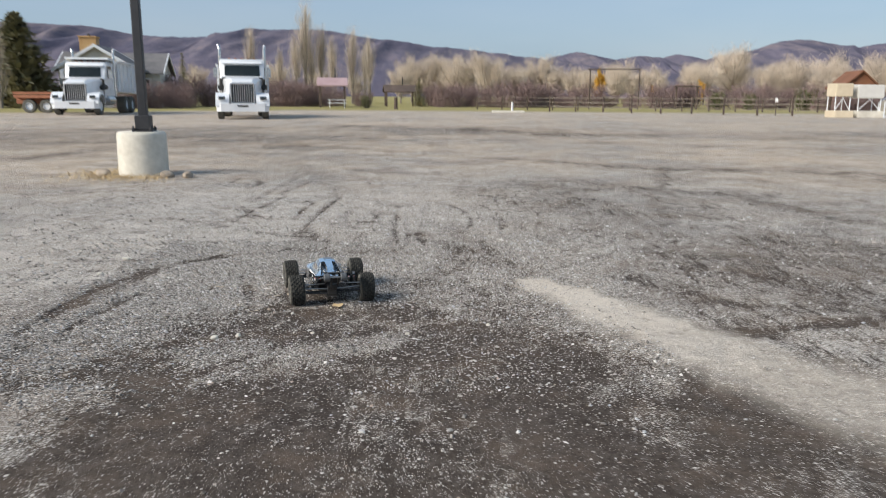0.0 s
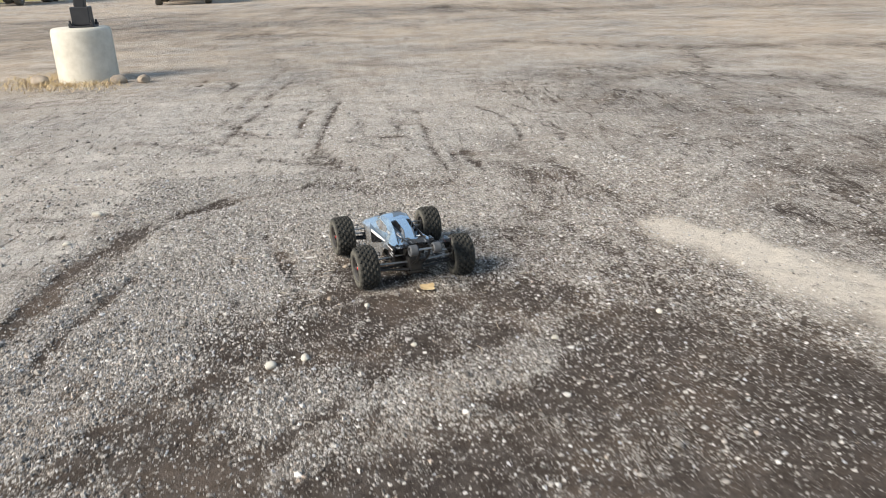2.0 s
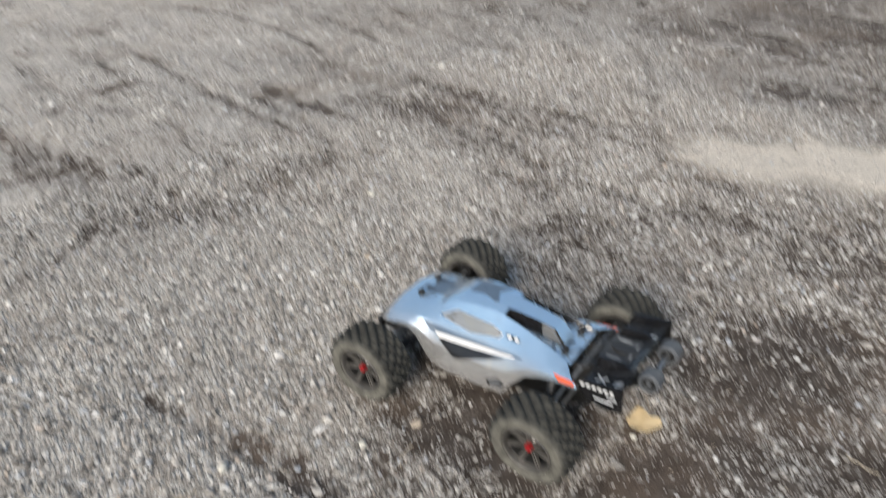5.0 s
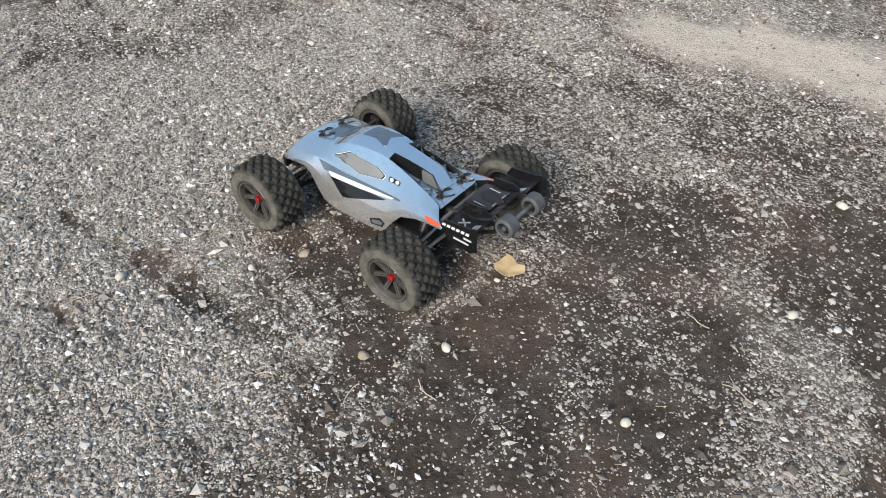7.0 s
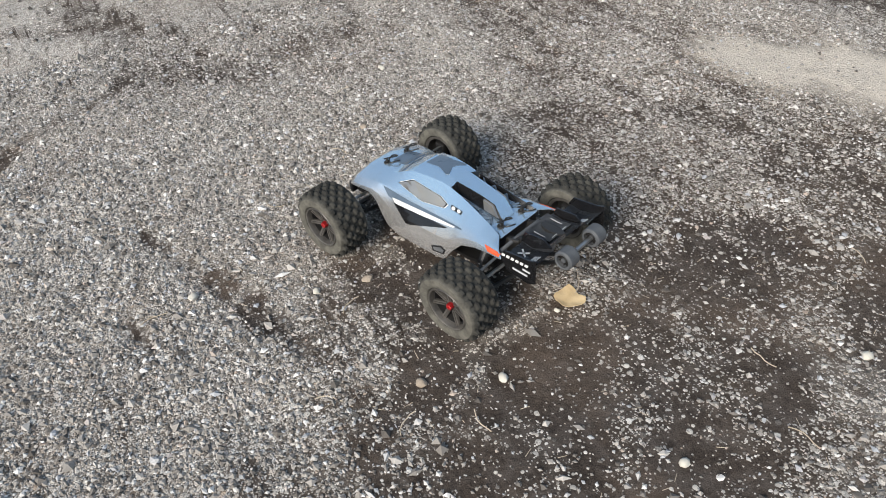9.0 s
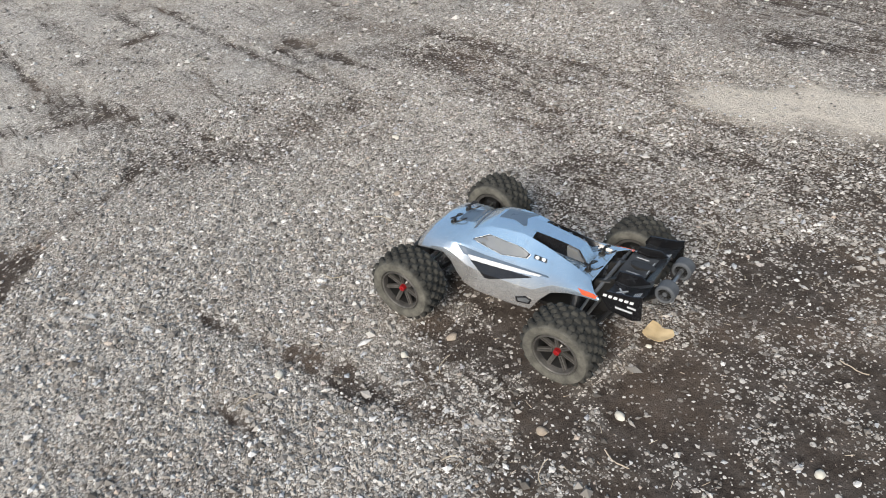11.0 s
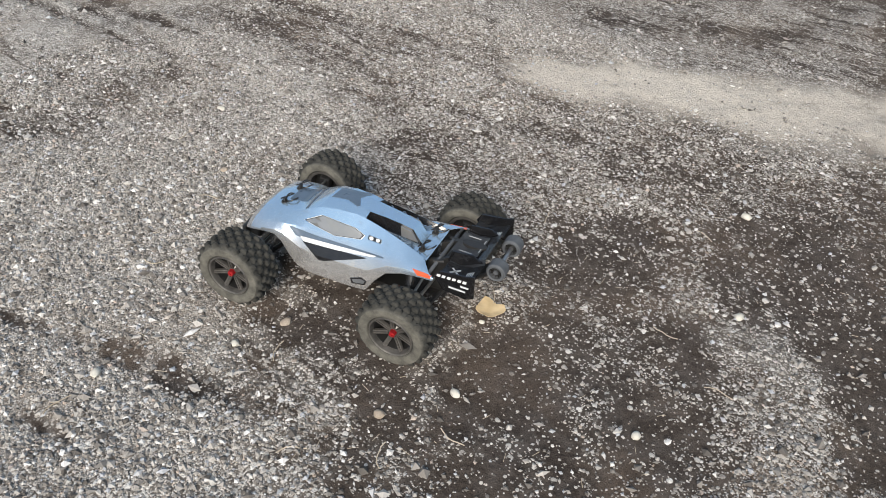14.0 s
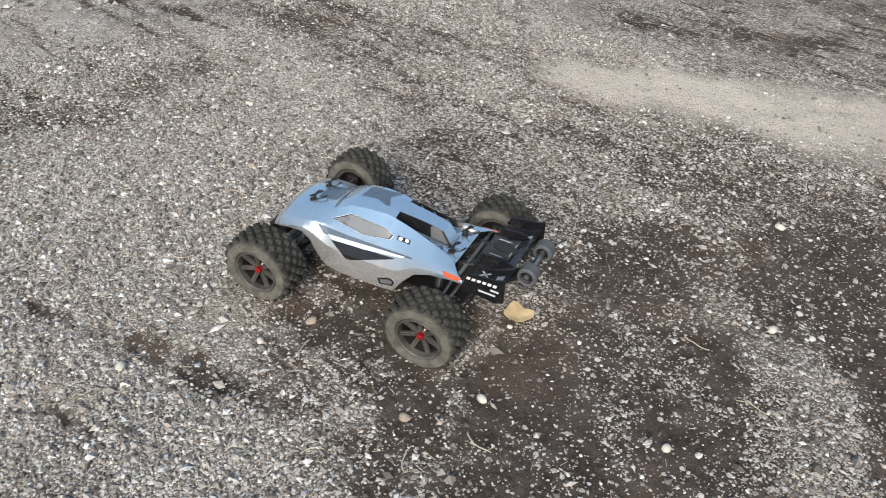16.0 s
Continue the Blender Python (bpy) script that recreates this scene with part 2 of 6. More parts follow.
M = {
    "toy_rubber": toy_rubber(),
    "ground": gravel_ground(),
    "stone": stone_mat(),
    "paint": body_paint(),
    "rubber": rubber_mat(),
    "black_plastic": plain("black_plastic", (0.012, 0.012, 0.012), (0.03, 0.029, 0.028), 0.45, scale=80),
    "gloss_black": plain("gloss_black_film", (0.006, 0.006, 0.007), (0.014, 0.014, 0.015), 0.22, scale=60, bump=0, coat=0.5),
    "grey_plastic": plain("dusty_grey_plastic", (0.055, 0.06, 0.066), (0.115, 0.12, 0.126), 0.6, scale=80),
    "dark_grey": plain("slate_film", (0.07, 0.1, 0.14), (0.1, 0.14, 0.19), 0.3, scale=60, bump=0, coat=0.5),
    "window_film": plain("smoky_window_film", (0.26, 0.27, 0.28), (0.46, 0.44, 0.40), 0.14, 0.6, scale=20, bump=0, coat=0.7),
    "white_film": plain("white_film", (0.62, 0.62, 0.61), (0.75, 0.75, 0.74), 0.35, scale=60, bump=0),
    "red_film": plain("red_film", (0.55, 0.07, 0.03), (0.68, 0.11, 0.04), 0.35, scale=60, bump=0),
    "red_metal": plain("red_anodised", (0.42, 0.02, 0.025), (0.6, 0.04, 0.04), 0.3, 0.6, scale=90, bump=0),
    "wing_film": plain("glossy_charcoal_film", (0.022, 0.024, 0.028), (0.065, 0.069, 0.076), 0.2, scale=40, bump=0, coat=0.8),
    "print_grey": plain("pale_print", (0.4, 0.41, 0.42), (0.55, 0.56, 0.57), 0.4, scale=60, bump=0),
    "gunmetal": plain("dusty_gunmetal", (0.06, 0.057, 0.053), (0.17, 0.16, 0.147), 0.38, 0.4, scale=60),
    "steel": plain("dull_steel", (0.3, 0.3, 0.3), (0.5, 0.5, 0.49), 0.35, 0.9, scale=90),
    "concrete": plain("weathered_concrete", (0.47, 0.44, 0.37), (0.68, 0.65, 0.57), 0.85, scale=12, bump=0.35, dist=0.01),
    "pole_paint": plain("black_pole_paint", (0.014, 0.015, 0.018), (0.035, 0.036, 0.04), 0.5, scale=10),
    "rock": plain("field_rock", (0.2, 0.16, 0.12), (0.46, 0.39, 0.31), 0.85, scale=14, bump=0.5, dist=0.02),
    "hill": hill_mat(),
    "leaf": plain("dry_leaf", (0.52, 0.37, 0.19), (0.72, 0.56, 0.33), 0.7, scale=60, bump=0.3),
    "straw": plain("dry_grass", (0.42, 0.31, 0.16), (0.64, 0.5, 0.3), 0.8, scale=40),
    "twig": plain("dry_twig", (0.34, 0.28, 0.2), (0.58, 0.5, 0.39), 0.8, scale=60),
    "truck_white": plain("white_truck_paint", (0.62, 0.65, 0.68), (0.74, 0.76, 0.78), 0.3, scale=3, bump=0, coat=0.4),
    "chrome": plain("dull_chrome", (0.5, 0.5, 0.5), (0.68, 0.68, 0.68), 0.22, 0.95, scale=6, bump=0),
    "grille_black": plain("grille_black", (0.012, 0.012, 0.012), (0.035, 0.034, 0.032), 0.6, scale=6),
    "tan_panel": plain("tan_sheet", (0.5, 0.42, 0.3), (0.62, 0.54, 0.4), 0.6, scale=4),
    "orange_steel": plain("faded_orange_steel", (0.24, 0.085, 0.04), (0.36, 0.15, 0.08), 0.7, scale=5),
    "yellow_brown": plain("ochre_boards", (0.42, 0.24, 0.09), (0.56, 0.36, 0.16), 0.7, scale=5),
    "siding": plain("pale_siding", (0.5, 0.49, 0.46), (0.62, 0.61, 0.57), 0.7, scale=3),
    "roof_grey": plain("grey_shingle", (0.1, 0.1, 0.1), (0.18, 0.17, 0.17), 0.85, scale=8),
    "roof_red": plain("weathered_red_metal", (0.34, 0.23, 0.23), (0.46, 0.33, 0.33), 0.6, scale=3),
    "fence_wood": plain("dark_fence_wood", (0.05, 0.036, 0.03), (0.12, 0.085, 0.065), 0.85, scale=6),
    "rust_wood": plain("rust_brown_boards", (0.13, 0.055, 0.026), (0.22, 0.095, 0.05), 0.8, scale=4),
    "bark": plain("grey_bark", (0.14, 0.115, 0.09), (0.27, 0.235, 0.19), 0.9, scale=3),
    "poplar_twigs": plain("bare_poplar_twigs", (0.46, 0.385, 0.30), (0.68, 0.585, 0.48), 0.9, scale=0.6, bump=0),
    "willow_twigs": plain("reddish_bare_twigs", (0.17, 0.115, 0.108), (0.31, 0.225, 0.21), 0.9, scale=0.6, bump=0),
    "conifer": plain("conifer_needles", (0.14, 0.14, 0.07), (0.35, 0.315, 0.19), 0.85, scale=1.5, bump=0),
    "gold_leaves": plain("golden_leaves", (0.5, 0.27, 0.03), (0.68, 0.42, 0.08), 0.8, scale=1.5, bump=0),
    "shrub_green": plain("dull_green_sprigs", (0.07, 0.08, 0.03), (0.14, 0.13, 0.06), 0.85, scale=1.5, bump=0),
    "glass_dark": plain("dark_cab_glass", (0.02, 0.03, 0.035), (0.05, 0.065, 0.07), 0.08, scale=2, bump=0),
}


# ---- mesh helpers ----
def mesh_ob(name, bm, material, smooth=False):
    me = bpy.data.meshes.new(name)
    bm.normal_update()
    bm.to_mesh(me)
    bm.free()
    mats = material if isinstance(material, (list, tuple)) else [material]
    for m in mats:
        me.materials.append(M[m])
    if smooth:
        me.shade_smooth()
        if smooth != 1:
            me.set_sharp_from_angle(angle=radians(smooth))
    return new(name, me)


def part(name, bm, material, parent, label="", smooth=False):
    ob = mesh_ob(name, bm, material, smooth)
    ob.parent = parent
    return tagged(ob, label)


def thing(name, label, category, m, group="", kind=""):
    ob = new(name)
    ob.empty_display_size = 0.05
    ob.matrix_world = m
    return tagged(ob, label, category, group, kind)


def box(bm, cx, cy, cz, sx, sy, sz, bevel=0.0, rot=None, taper=1.0):
    """A box about (cx, cy, cz), its top scaled by taper, its edges bevelled."""
    r = bmesh.ops.create_cube(bm, size=1.0)
    vs = r["verts"]
    for v in vs:
        k = taper if v.co.z > 0 else 1.0
        v.co = Vector((v.co.x * sx * k, v.co.y * sy * k, v.co.z * sz))
    if bevel:
        es = list({e for v in vs for e in v.link_edges})
        g = bmesh.ops.bevel(bm, geom=es, offset=bevel, segments=2, affect="EDGES", profile=0.6)
        vs = list({v for f in g["faces"] for v in f.verts} | {v for v in vs if v.is_valid})
    m = Matrix.Translation((cx, cy, cz)) @ (rot.to_4x4() if rot else Matrix())
    bmesh.ops.transform(bm, matrix=m, verts=vs)
    return vs


def tube(bm, a, b, ra, rb=None, sides=10, caps=True):
    """A round bar from a to b."""
    a, b = Vector(a), Vector(b)
    rb = ra if rb is None else rb
    q = (b - a).to_track_quat("Z", "Y")
    rings = []
    for p, r in ((a, ra), (b, rb)):
        rings.append([bm.verts.new(p + q @ Vector((r * math.cos(2 * math.pi * i / sides), r * math.sin(2 * math.pi * i / sides), 0))) for i in range(sides)])
    for i in range(sides):
        j = (i + 1) % sides
        bm.faces.new((rings[0][i], rings[0][j], rings[1][j], rings[1][i]))
    if caps:
        bm.faces.new(rings[0][::-1])
        bm.faces.new(rings[1])


def chain(bm, pts, r, sides=8):
    for a, b in zip(pts, pts[1:]):
        tube(bm, a, b, r, r, sides)


def lathe(bm, profile, sides, axis="Y", closed=True):
    """Turn (radius, along) pairs about an axis."""
    rings = []
    for r, h in profile:
        ring = []
        for i in range(sides):
            a = 2 * math.pi * i / sides
            c, s = r * math.cos(a), r * math.sin(a)
            ring.append(bm.verts.new((c, h, s) if axis == "Y" else (c, s, h)))
        rings.append(ring)
    n = len(rings)
    for k in range(n if closed else n - 1):
        p, q = rings[k], rings[(k + 1) % n]
        for i in range(sides):
            j = (i + 1) % sides
            bm.faces.new((p[i], p[j], q[j], q[i]))
    bmesh.ops.recalc_face_normals(bm, faces=bm.faces)


def prism(bm, outline, lo, hi, axis=2):
    """An outline in two axes pushed along the third."""
    def at(p, h):
        c = list(p)
        c.insert(axis, h)
        return bm.verts.new(c)
    a, b = [at(p, lo) for p in outline], [at(p, hi) for p in outline]
    bm.faces.new(a)
    bm.faces.new(b[::-1])
    for i in range(len(a)):
        j = (i + 1) % len(a)
        bm.faces.new((a[j], a[i], b[i], b[j]))
    bmesh.ops.recalc_face_normals(bm, faces=bm.faces)


def loft(bm, rings, closed=False, mats=None):
    made = [[bm.verts.new(p) for p in ring] for ring in rings]
    for k in range(len(made) - 1):
        p, q = made[k], made[k + 1]
        n = len(p)
        for i in range(n if closed else n - 1):
            j = (i + 1) % n
            f = bm.faces.new((p[i], p[j], q[j], q[i]))
            if mats:
                f.material_index = mats(k, i)
    return made

# ---- ground: one sheet of gravel, soil tracks and a dusty strip ----
TRACKS = []


def track(width, depth, *pts):
    """A worn wheel track of dark soil along the points."""
    TRACKS.append((width, depth, np.array(pts, float)))


track(0.1, 1.0, (-2.05, 3.52), (-2.02, 3.92), (-1.98, 4.43), (-1.86, 4.85), (-1.61, 5.18))
track(0.05, 0.8, (-1.83, 3.33), (-1.80, 3.78), (-1.73, 4.11))
track(0.13, 0.9, (-1.45, 3.02), (-1.27, 3.18), (-1.14, 3.32), (-0.93, 3.53), (-0.73, 3.74))
track(0.16, 0.8, (-1.66, 2.76), (-1.41, 2.91), (-1.26, 3.13))
track(0.07, 0.9, (-1.09, 2.80), (-0.96, 2.99), (-0.84, 3.09))
track(0.16, 1.0, (-1.07, 2.42), (-0.92, 2.59), (-0.74, 2.79), (-0.55, 2.94), (-0.27, 3.10), (-0.07, 3.22))
track(0.22, 0.7, (0.25, 3.92), (0.44, 3.53), (0.56, 3.19), (0.64, 2.89), (0.72, 2.60))
track(0.14, 0.6, (0.03, 2.38), (0.22, 2.59), (0.45, 2.80))
track(0.08, 0.7, (0.15, 5.57), (0.34, 5.03), (0.48, 4.58))
track(0.035, 0.7, (-0.47, 7.70), (-0.42, 6.27), (-0.35, 5.59))
track(0.05, 0.6, (-1.79, 8.41), (-1.88, 7.34), (-1.91, 6.64))
track(0.12, 0.5, (-1.18, 5.95), (-0.83, 5.21), (-0.43, 5.07))
track(0.12, 1.0, (-1.30, 2.01), (-1.25, 2.23), (-1.05, 2.42), (-0.81, 2.63), (-0.58, 2.74))
track(0.1, 0.6, (-1.71, 2.69), (-1.48, 2.91), (-1.23, 3.20), (-1.04, 3.41))
track(0.06, 0.8, (-2.03, 3.38), (-1.94, 3.93), (-1.88, 4.67), (-1.76, 4.98), (-1.48, 5.22), (-1.12, 5.43))
track(0.3, 0.8, (4.90, 12.05), (6.04, 11.95), (6.64, 11.12))
track(0.5, 0.7, (-7.52, 12.60), (-7.05, 15.91), (-5.15, 17.70), (-1.81, 16.47))
track(1.2, 0.8, (-3.93, 28.14), (0.30, 27.86), (2.12, 24.55), (3.78, 22.30))
track(0.6, 0.9, (3.60, 22.27), (5.04, 23.49))
track(0.4, 0.5, (1.47, 8.94), (2.31, 9.57), (3.47, 8.79), (3.83, 6.95))
track(0.3, 0.6, (1.25, 4.62), (1.50, 4.08), (1.91, 3.92), (2.44, 3.93))
track(0.1, 0.8, (-0.93, 1.92), (-0.90, 2.12), (-0.81, 2.36), (-0.63, 2.55))
track(0.05, 0.8, (-0.23, 1.93), (-0.24, 2.20), (-0.24, 2.56))
track(0.05, 0.7, (0.03, 1.93), (0.03, 2.29), (0.03, 2.72))
track(0.06, 0.7, (0.29, 1.94), (0.26, 2.25), (0.23, 2.57))
track(0.06, 0.7, (0.60, 1.94), (0.57, 2.26), (0.54, 2.68))
track(0.08, 0.7, (0.97, 1.95), (0.93, 2.26), (0.82, 2.74))
track(0.05, 0.8, (-2.78, 9.70), (-2.82, 10.27), (-2.57, 10.22), (-2.38, 9.71), (-2.38, 9.26))
track(0.05, 0.45, (-2.01, 11.15), (-2.06, 9.10), (-2.02, 7.95))
track(0.05, 0.45, (-1.77, 10.03), (-1.88, 8.53))
track(0.04, 0.8, (-1.39, 7.85), (-1.40, 7.23), (-1.38, 6.77))
track(0.04, 0.8, (-1.16, 8.29), (-1.21, 7.20), (-1.20, 6.37))
track(0.1, 0.45, (-2.52, 6.80), (-1.82, 6.34), (-1.38, 6.02), (-1.04, 5.83))
track(0.22, 0.55, (-1.09, 5.54), (-0.92, 5.33), (-0.76, 5.23), (-0.40, 5.38))
track(0.06, 0.9, (-1.70, 5.01), (-1.63, 5.07), (-1.54, 5.16))
track(0.07, 0.7, (-1.98, 4.62), (-1.91, 4.74), (-1.83, 4.84))
track(0.08, 0.8, (-0.20, 6.13), (-0.19, 5.85), (-0.15, 5.59))
track(0.16, 0.75, (-0.00, 5.76), (0.10, 5.27), (0.10, 4.77))
track(0.12, 0.6, (0.29, 5.79), (0.42, 5.13), (0.52, 4.75))
track(0.18, 0.5, (-1.19, 6.25), (-1.06, 5.73), (-0.85, 5.31))
track(0.07, 0.7, (-0.97, 6.55), (-0.79, 6.60), (-0.62, 6.67))
track(0.05, 0.7, (-0.29, 6.06), (-0.28, 5.73), (-0.31, 5.44))
track(0.07, 0.7, (0.26, 5.72), (0.37, 5.44), (0.49, 4.92), (0.54, 4.57))
track(0.14, 0.65, (-0.02, 4.87), (0.10, 4.59), (0.21, 4.24), (0.34, 3.94), (0.45, 3.72))
track(0.09, 0.5, (-0.91, 5.44), (-0.77, 5.28), (-0.63, 5.22))
track(0.035, 1.0, (-1.24, 4.47), (-1.19, 4.33), (-1.15, 4.20), (-1.10, 4.09), (-1.08, 4.03))
track(0.03, 0.8, (-1.39, 4.33), (-1.36, 4.22))
track(0.07, 0.7, (0.18, 5.26), (0.30, 4.97), (0.47, 4.75), (0.44, 4.50), (0.38, 4.27))
track(0.1, 0.6, (0.36, 4.26), (0.47, 3.91), (0.54, 3.66), (0.64, 3.44))
track(0.03, 0.8, (-0.83, 3.70), (-0.89, 3.69), (-0.91, 3.60), (-0.91, 3.54))
track(0.03, 0.8, (-0.83, 3.70), (-0.70, 3.65), (-0.60, 3.57))
track(0.03, 0.7, (-0.38, 3.46), (-0.53, 3.36), (-0.68, 3.30))
track(0.06, 0.9, (-0.25, 3.19), (-0.30, 3.12), (-0.36, 3.06))
track(0.05, 0.8, (-1.29, 4.60), (-1.20, 4.41), (-1.13, 4.23), (-1.06, 4.01))
track(0.14, 0.9, (0.58, 3.4), (1.16, 3.46), (1.75, 3.56), (2.34, 3.77), (3.2, 4.2))
track(0.25, 0.5, (1.7, 5.2), (1.95, 6.6), (2.7, 9.0), (3.6, 12.0))
track(0.34, 0.4, (0.1, 6.3), (0.18, 5.3), (0.08, 4.6), (0.0, 4.2))
track(0.4, 0.22, (-9.0, 15.8), (-6.0, 16.4), (-4.3, 15.7), (-2.0, 11.6), (-1.2, 8.6))
track(0.9, 0.6, (-16, 22), (-8, 26), (-2.8, 27.8), (0.4, 28.0), (4.7, 23.4), (14, 20))
track(0.5, 0.6, (1.0, 14), (3.6, 12.0), (5.5, 12.0), (6.5, 9.8), (9, 8))
track(0.7, 0.45, (-14, 17), (-8, 19.5), (0, 21), (9, 17), (20, 14))


def bend(width, depth, cx, cy, r, a0, a1, steps=9):
    """A worn track along part of a circle."""
    track(width, depth, *[(cx + r * math.cos(radians(a0 + (a1 - a0) * k / steps)), cy + r * math.sin(radians(a0 + (a1 - a0) * k / steps))) for k in range(steps + 1)])


# short curved lines left by the toy, most of them in pairs
lines = random.Random(17)
for _ in range(17):
    cx, cy, r, a0 = lines.gauss(-1.0, 1.0), lines.gauss(6.9, 0.9), lines.uniform(0.7, 2.4), lines.uniform(0, 360)
    span, deep = lines.uniform(25, 75), lines.uniform(0.3, 0.6)
    bend(0.04, deep, cx, cy, r, a0, a0 + span)
    bend(0.04, deep, cx, cy, r + 0.30, a0 + 4, a0 + span)
DUST = np.array([(0.56, 4.46), (0.72, 4.22), (0.88, 3.9), (1.05, 3.55), (1.32, 3.08), (1.8, 2.4)])


def rail(px, py, pts):
    """The distance to a polyline, and how far along it."""
    best, where = np.full(px.shape, 1e9), np.zeros(px.shape)
    for i, (a, b) in enumerate(zip(pts, pts[1:])):
        d = b - a
        k = np.clip(((px - a[0]) * d[0] + (py - a[1]) * d[1]) / (d @ d), 0, 1)
        r = np.hypot(px - a[0] - k * d[0], py - a[1] - k * d[1])
        where = np.where(r < best, i + k, where)
        best = np.minimum(best, r)
    return best, where


def waves(px, py, scale, seed):
    """A cheap smooth field between -1 and 1."""
    g = np.random.RandomState(seed)
    out = np.zeros(px.shape)
    for k in range(9):
        a, f, ph = g.uniform(0, 6.28), scale * g.uniform(0.5, 2.2), g.uniform(0, 6.28)
        out += np.sin((px * math.cos(a) + py * math.sin(a)) * f + ph)
    return out / 4.5


def broad_soil(px, py, wob):
    """Wide stretches where the gravel is thin."""
    out = np.zeros(px.shape)
    for cx, cy, rx, ry, depth in ((-0.1, 2.25, 2.4, 1.2, 0.86), (2.9, 5.0, 1.6, 1.2, 0.5), (0.22, 3.05, 0.85, 0.5, 0.9), (0.3, 3.9, 0.35, 0.6, 0.5), (-0.3, 3.35, 0.5, 0.3, 0.6), (0.55, 3.75, 0.95, 0.75, 0.45), (-3.2, 2.6, 1.2, 1.6, 0.15), (-8, 20, 8, 6, 0.42), (0.5, 25.5, 6, 3.4, 0.42), (14, 24, 9, 2.5, 0.3), (1.7, 8.2, 1.4, 2.4, 0.4)):
        d = np.hypot((px - cx) / rx, (py - cy) / ry)
        out = np.maximum(out, depth * np.clip(1.9 - 1.5 * d + 6 * wob + 0.5 * waves(px, py, 3.3, 61), 0, 1))
    return out


def soil_at(px, py):
    wob = 0.035 * waves(px, py, 14, 3) + 0.03 * waves(px, py, 40, 4) + 0.02 * waves(px, py, 110, 5)
    patchy = 0.26 * waves(px, py, 4.5, 15) + 0.2 * waves(px, py, 19, 16)
    out = np.zeros(px.shape)
    for width, depth, pts in TRACKS:
        r, _ = rail(px, py, pts)
        r = r + wob * min(1.5, width * 9)
        # a deep middle with a scuffed, fading shoulder, broken along its length
        deep = np.clip(1.3 - r / (width * 0.55), 0, 1)
        shoulder = 0.5 * np.clip(1.1 - r / (width * 1.5), 0, 1)
        out = np.maximum(out, depth * np.clip(np.maximum(deep, shoulder) * (1.0 + patchy), 0, 1))
    # bare trampled soil round the toy's tail; ellipses along its length darken the ground beneath and beside it
    for cx, cy, rx, ry, ang, depth in ((-0.5, 3.6, 0.48, 0.27, 0.6, 0.78), (-0.85, 3.55, 0.42, 0.25, 0.5, 0.8), (-0.95, 4.03, 0.26, 0.12, 1.87, 0.6), (-0.62, 4.18, 0.3, 0.2, 1.87, 0.6), (-0.22, 3.75, 0.36, 0.24, -0.6, 0.75), (-0.15, 4.2, 0.5, 0.24, -0.9, 0.42), (-0.85, 4.08, 0.26, 0.10, 1.85, 0.9), (-0.12, 4.4, 0.3, 0.2, -0.9, 0.5), (0.06, 3.38, 0.34, 0.3, 0.0, 0.9), (-0.62, 3.7, 0.34, 0.2, 0.2, 0.95), (-0.55, 3.45, 0.4, 0.2, 0.3, 0.85), (-0.9, 3.85, 0.2, 0.1, 0.5, 0.8), (-0.72, 4.05, 0.3, 0.12, 1.87, 0.8), (-0.3, 4.0, 0.25, 0.16, -0.7, 0.6), (0.1, 3.42, 0.45, 0.26, 0.1, 0.85), (0.28, 3.8, 0.35, 0.22, -0.9, 0.6), (-0.02, 3.2, 0.12, 0.1, 0.0, 0.9)):
        u = (px - cx) * math.cos(ang) + (py - cy) * math.sin(ang)
        v = -(px - cx) * math.sin(ang) + (py - cy) * math.cos(ang)
        out = np.maximum(out, depth * np.clip(1.6 - 1.2 * np.hypot(u / rx, v / ry) + 6 * wob, 0, 1))
    churn = broad_soil(px, py, wob)
    ring = np.hypot(px + 0.2, py - 0.2)
    churn = churn * np.clip(1.02 + 0.24 * waves(np.arctan2(px + 0.2, py - 0.2) * 2.6, ring * 0.25, 7.0, 18), 0.45, 1.15)
    out = np.maximum(out, churn)
    # a bank of gravel left standing in the bare soil
    bank = np.hypot(((px + 0.36) * 0.91 + (py - 3.27) * 0.42) / 0.22, ((py - 3.27) * 0.91 - (px + 0.36) * 0.42) / 0.105)
    out = out * (1 - 0.4 * np.clip(1.5 - bank + 5 * wob, 0, 1))
    return np.clip(out * (1.0 + 0.18 * waves(px, py, 7, 6) + 0.12 * waves(px, py, 55, 7)), 0, 1)


def dust_at(px, py):
    r, along = rail(px, py, DUST)
    half = 0.12 + 0.08 * np.clip(along / 1.5, 0, 1) + 0.045 * np.clip(along - 2, 0, 3)
    return np.clip(1.8 - 1.3 * (r + 0.05 * waves(px, py, 12, 8) + 0.02 * waves(px, py, 45, 9)) / half, 0, 1) * np.clip(1.25 - 0.14 * along, 0.5, 1)


def silt_at(px, py):
    """Dried silt: thin where the toy has churned the gravel, thicker out in the yard."""
    r = np.hypot((px + 0.4) / 1.15, py - 5.2)
    return np.clip((r - 2.4 + 0.8 * waves(px, py, 0.9, 71)) / 6.5, 0, 1)


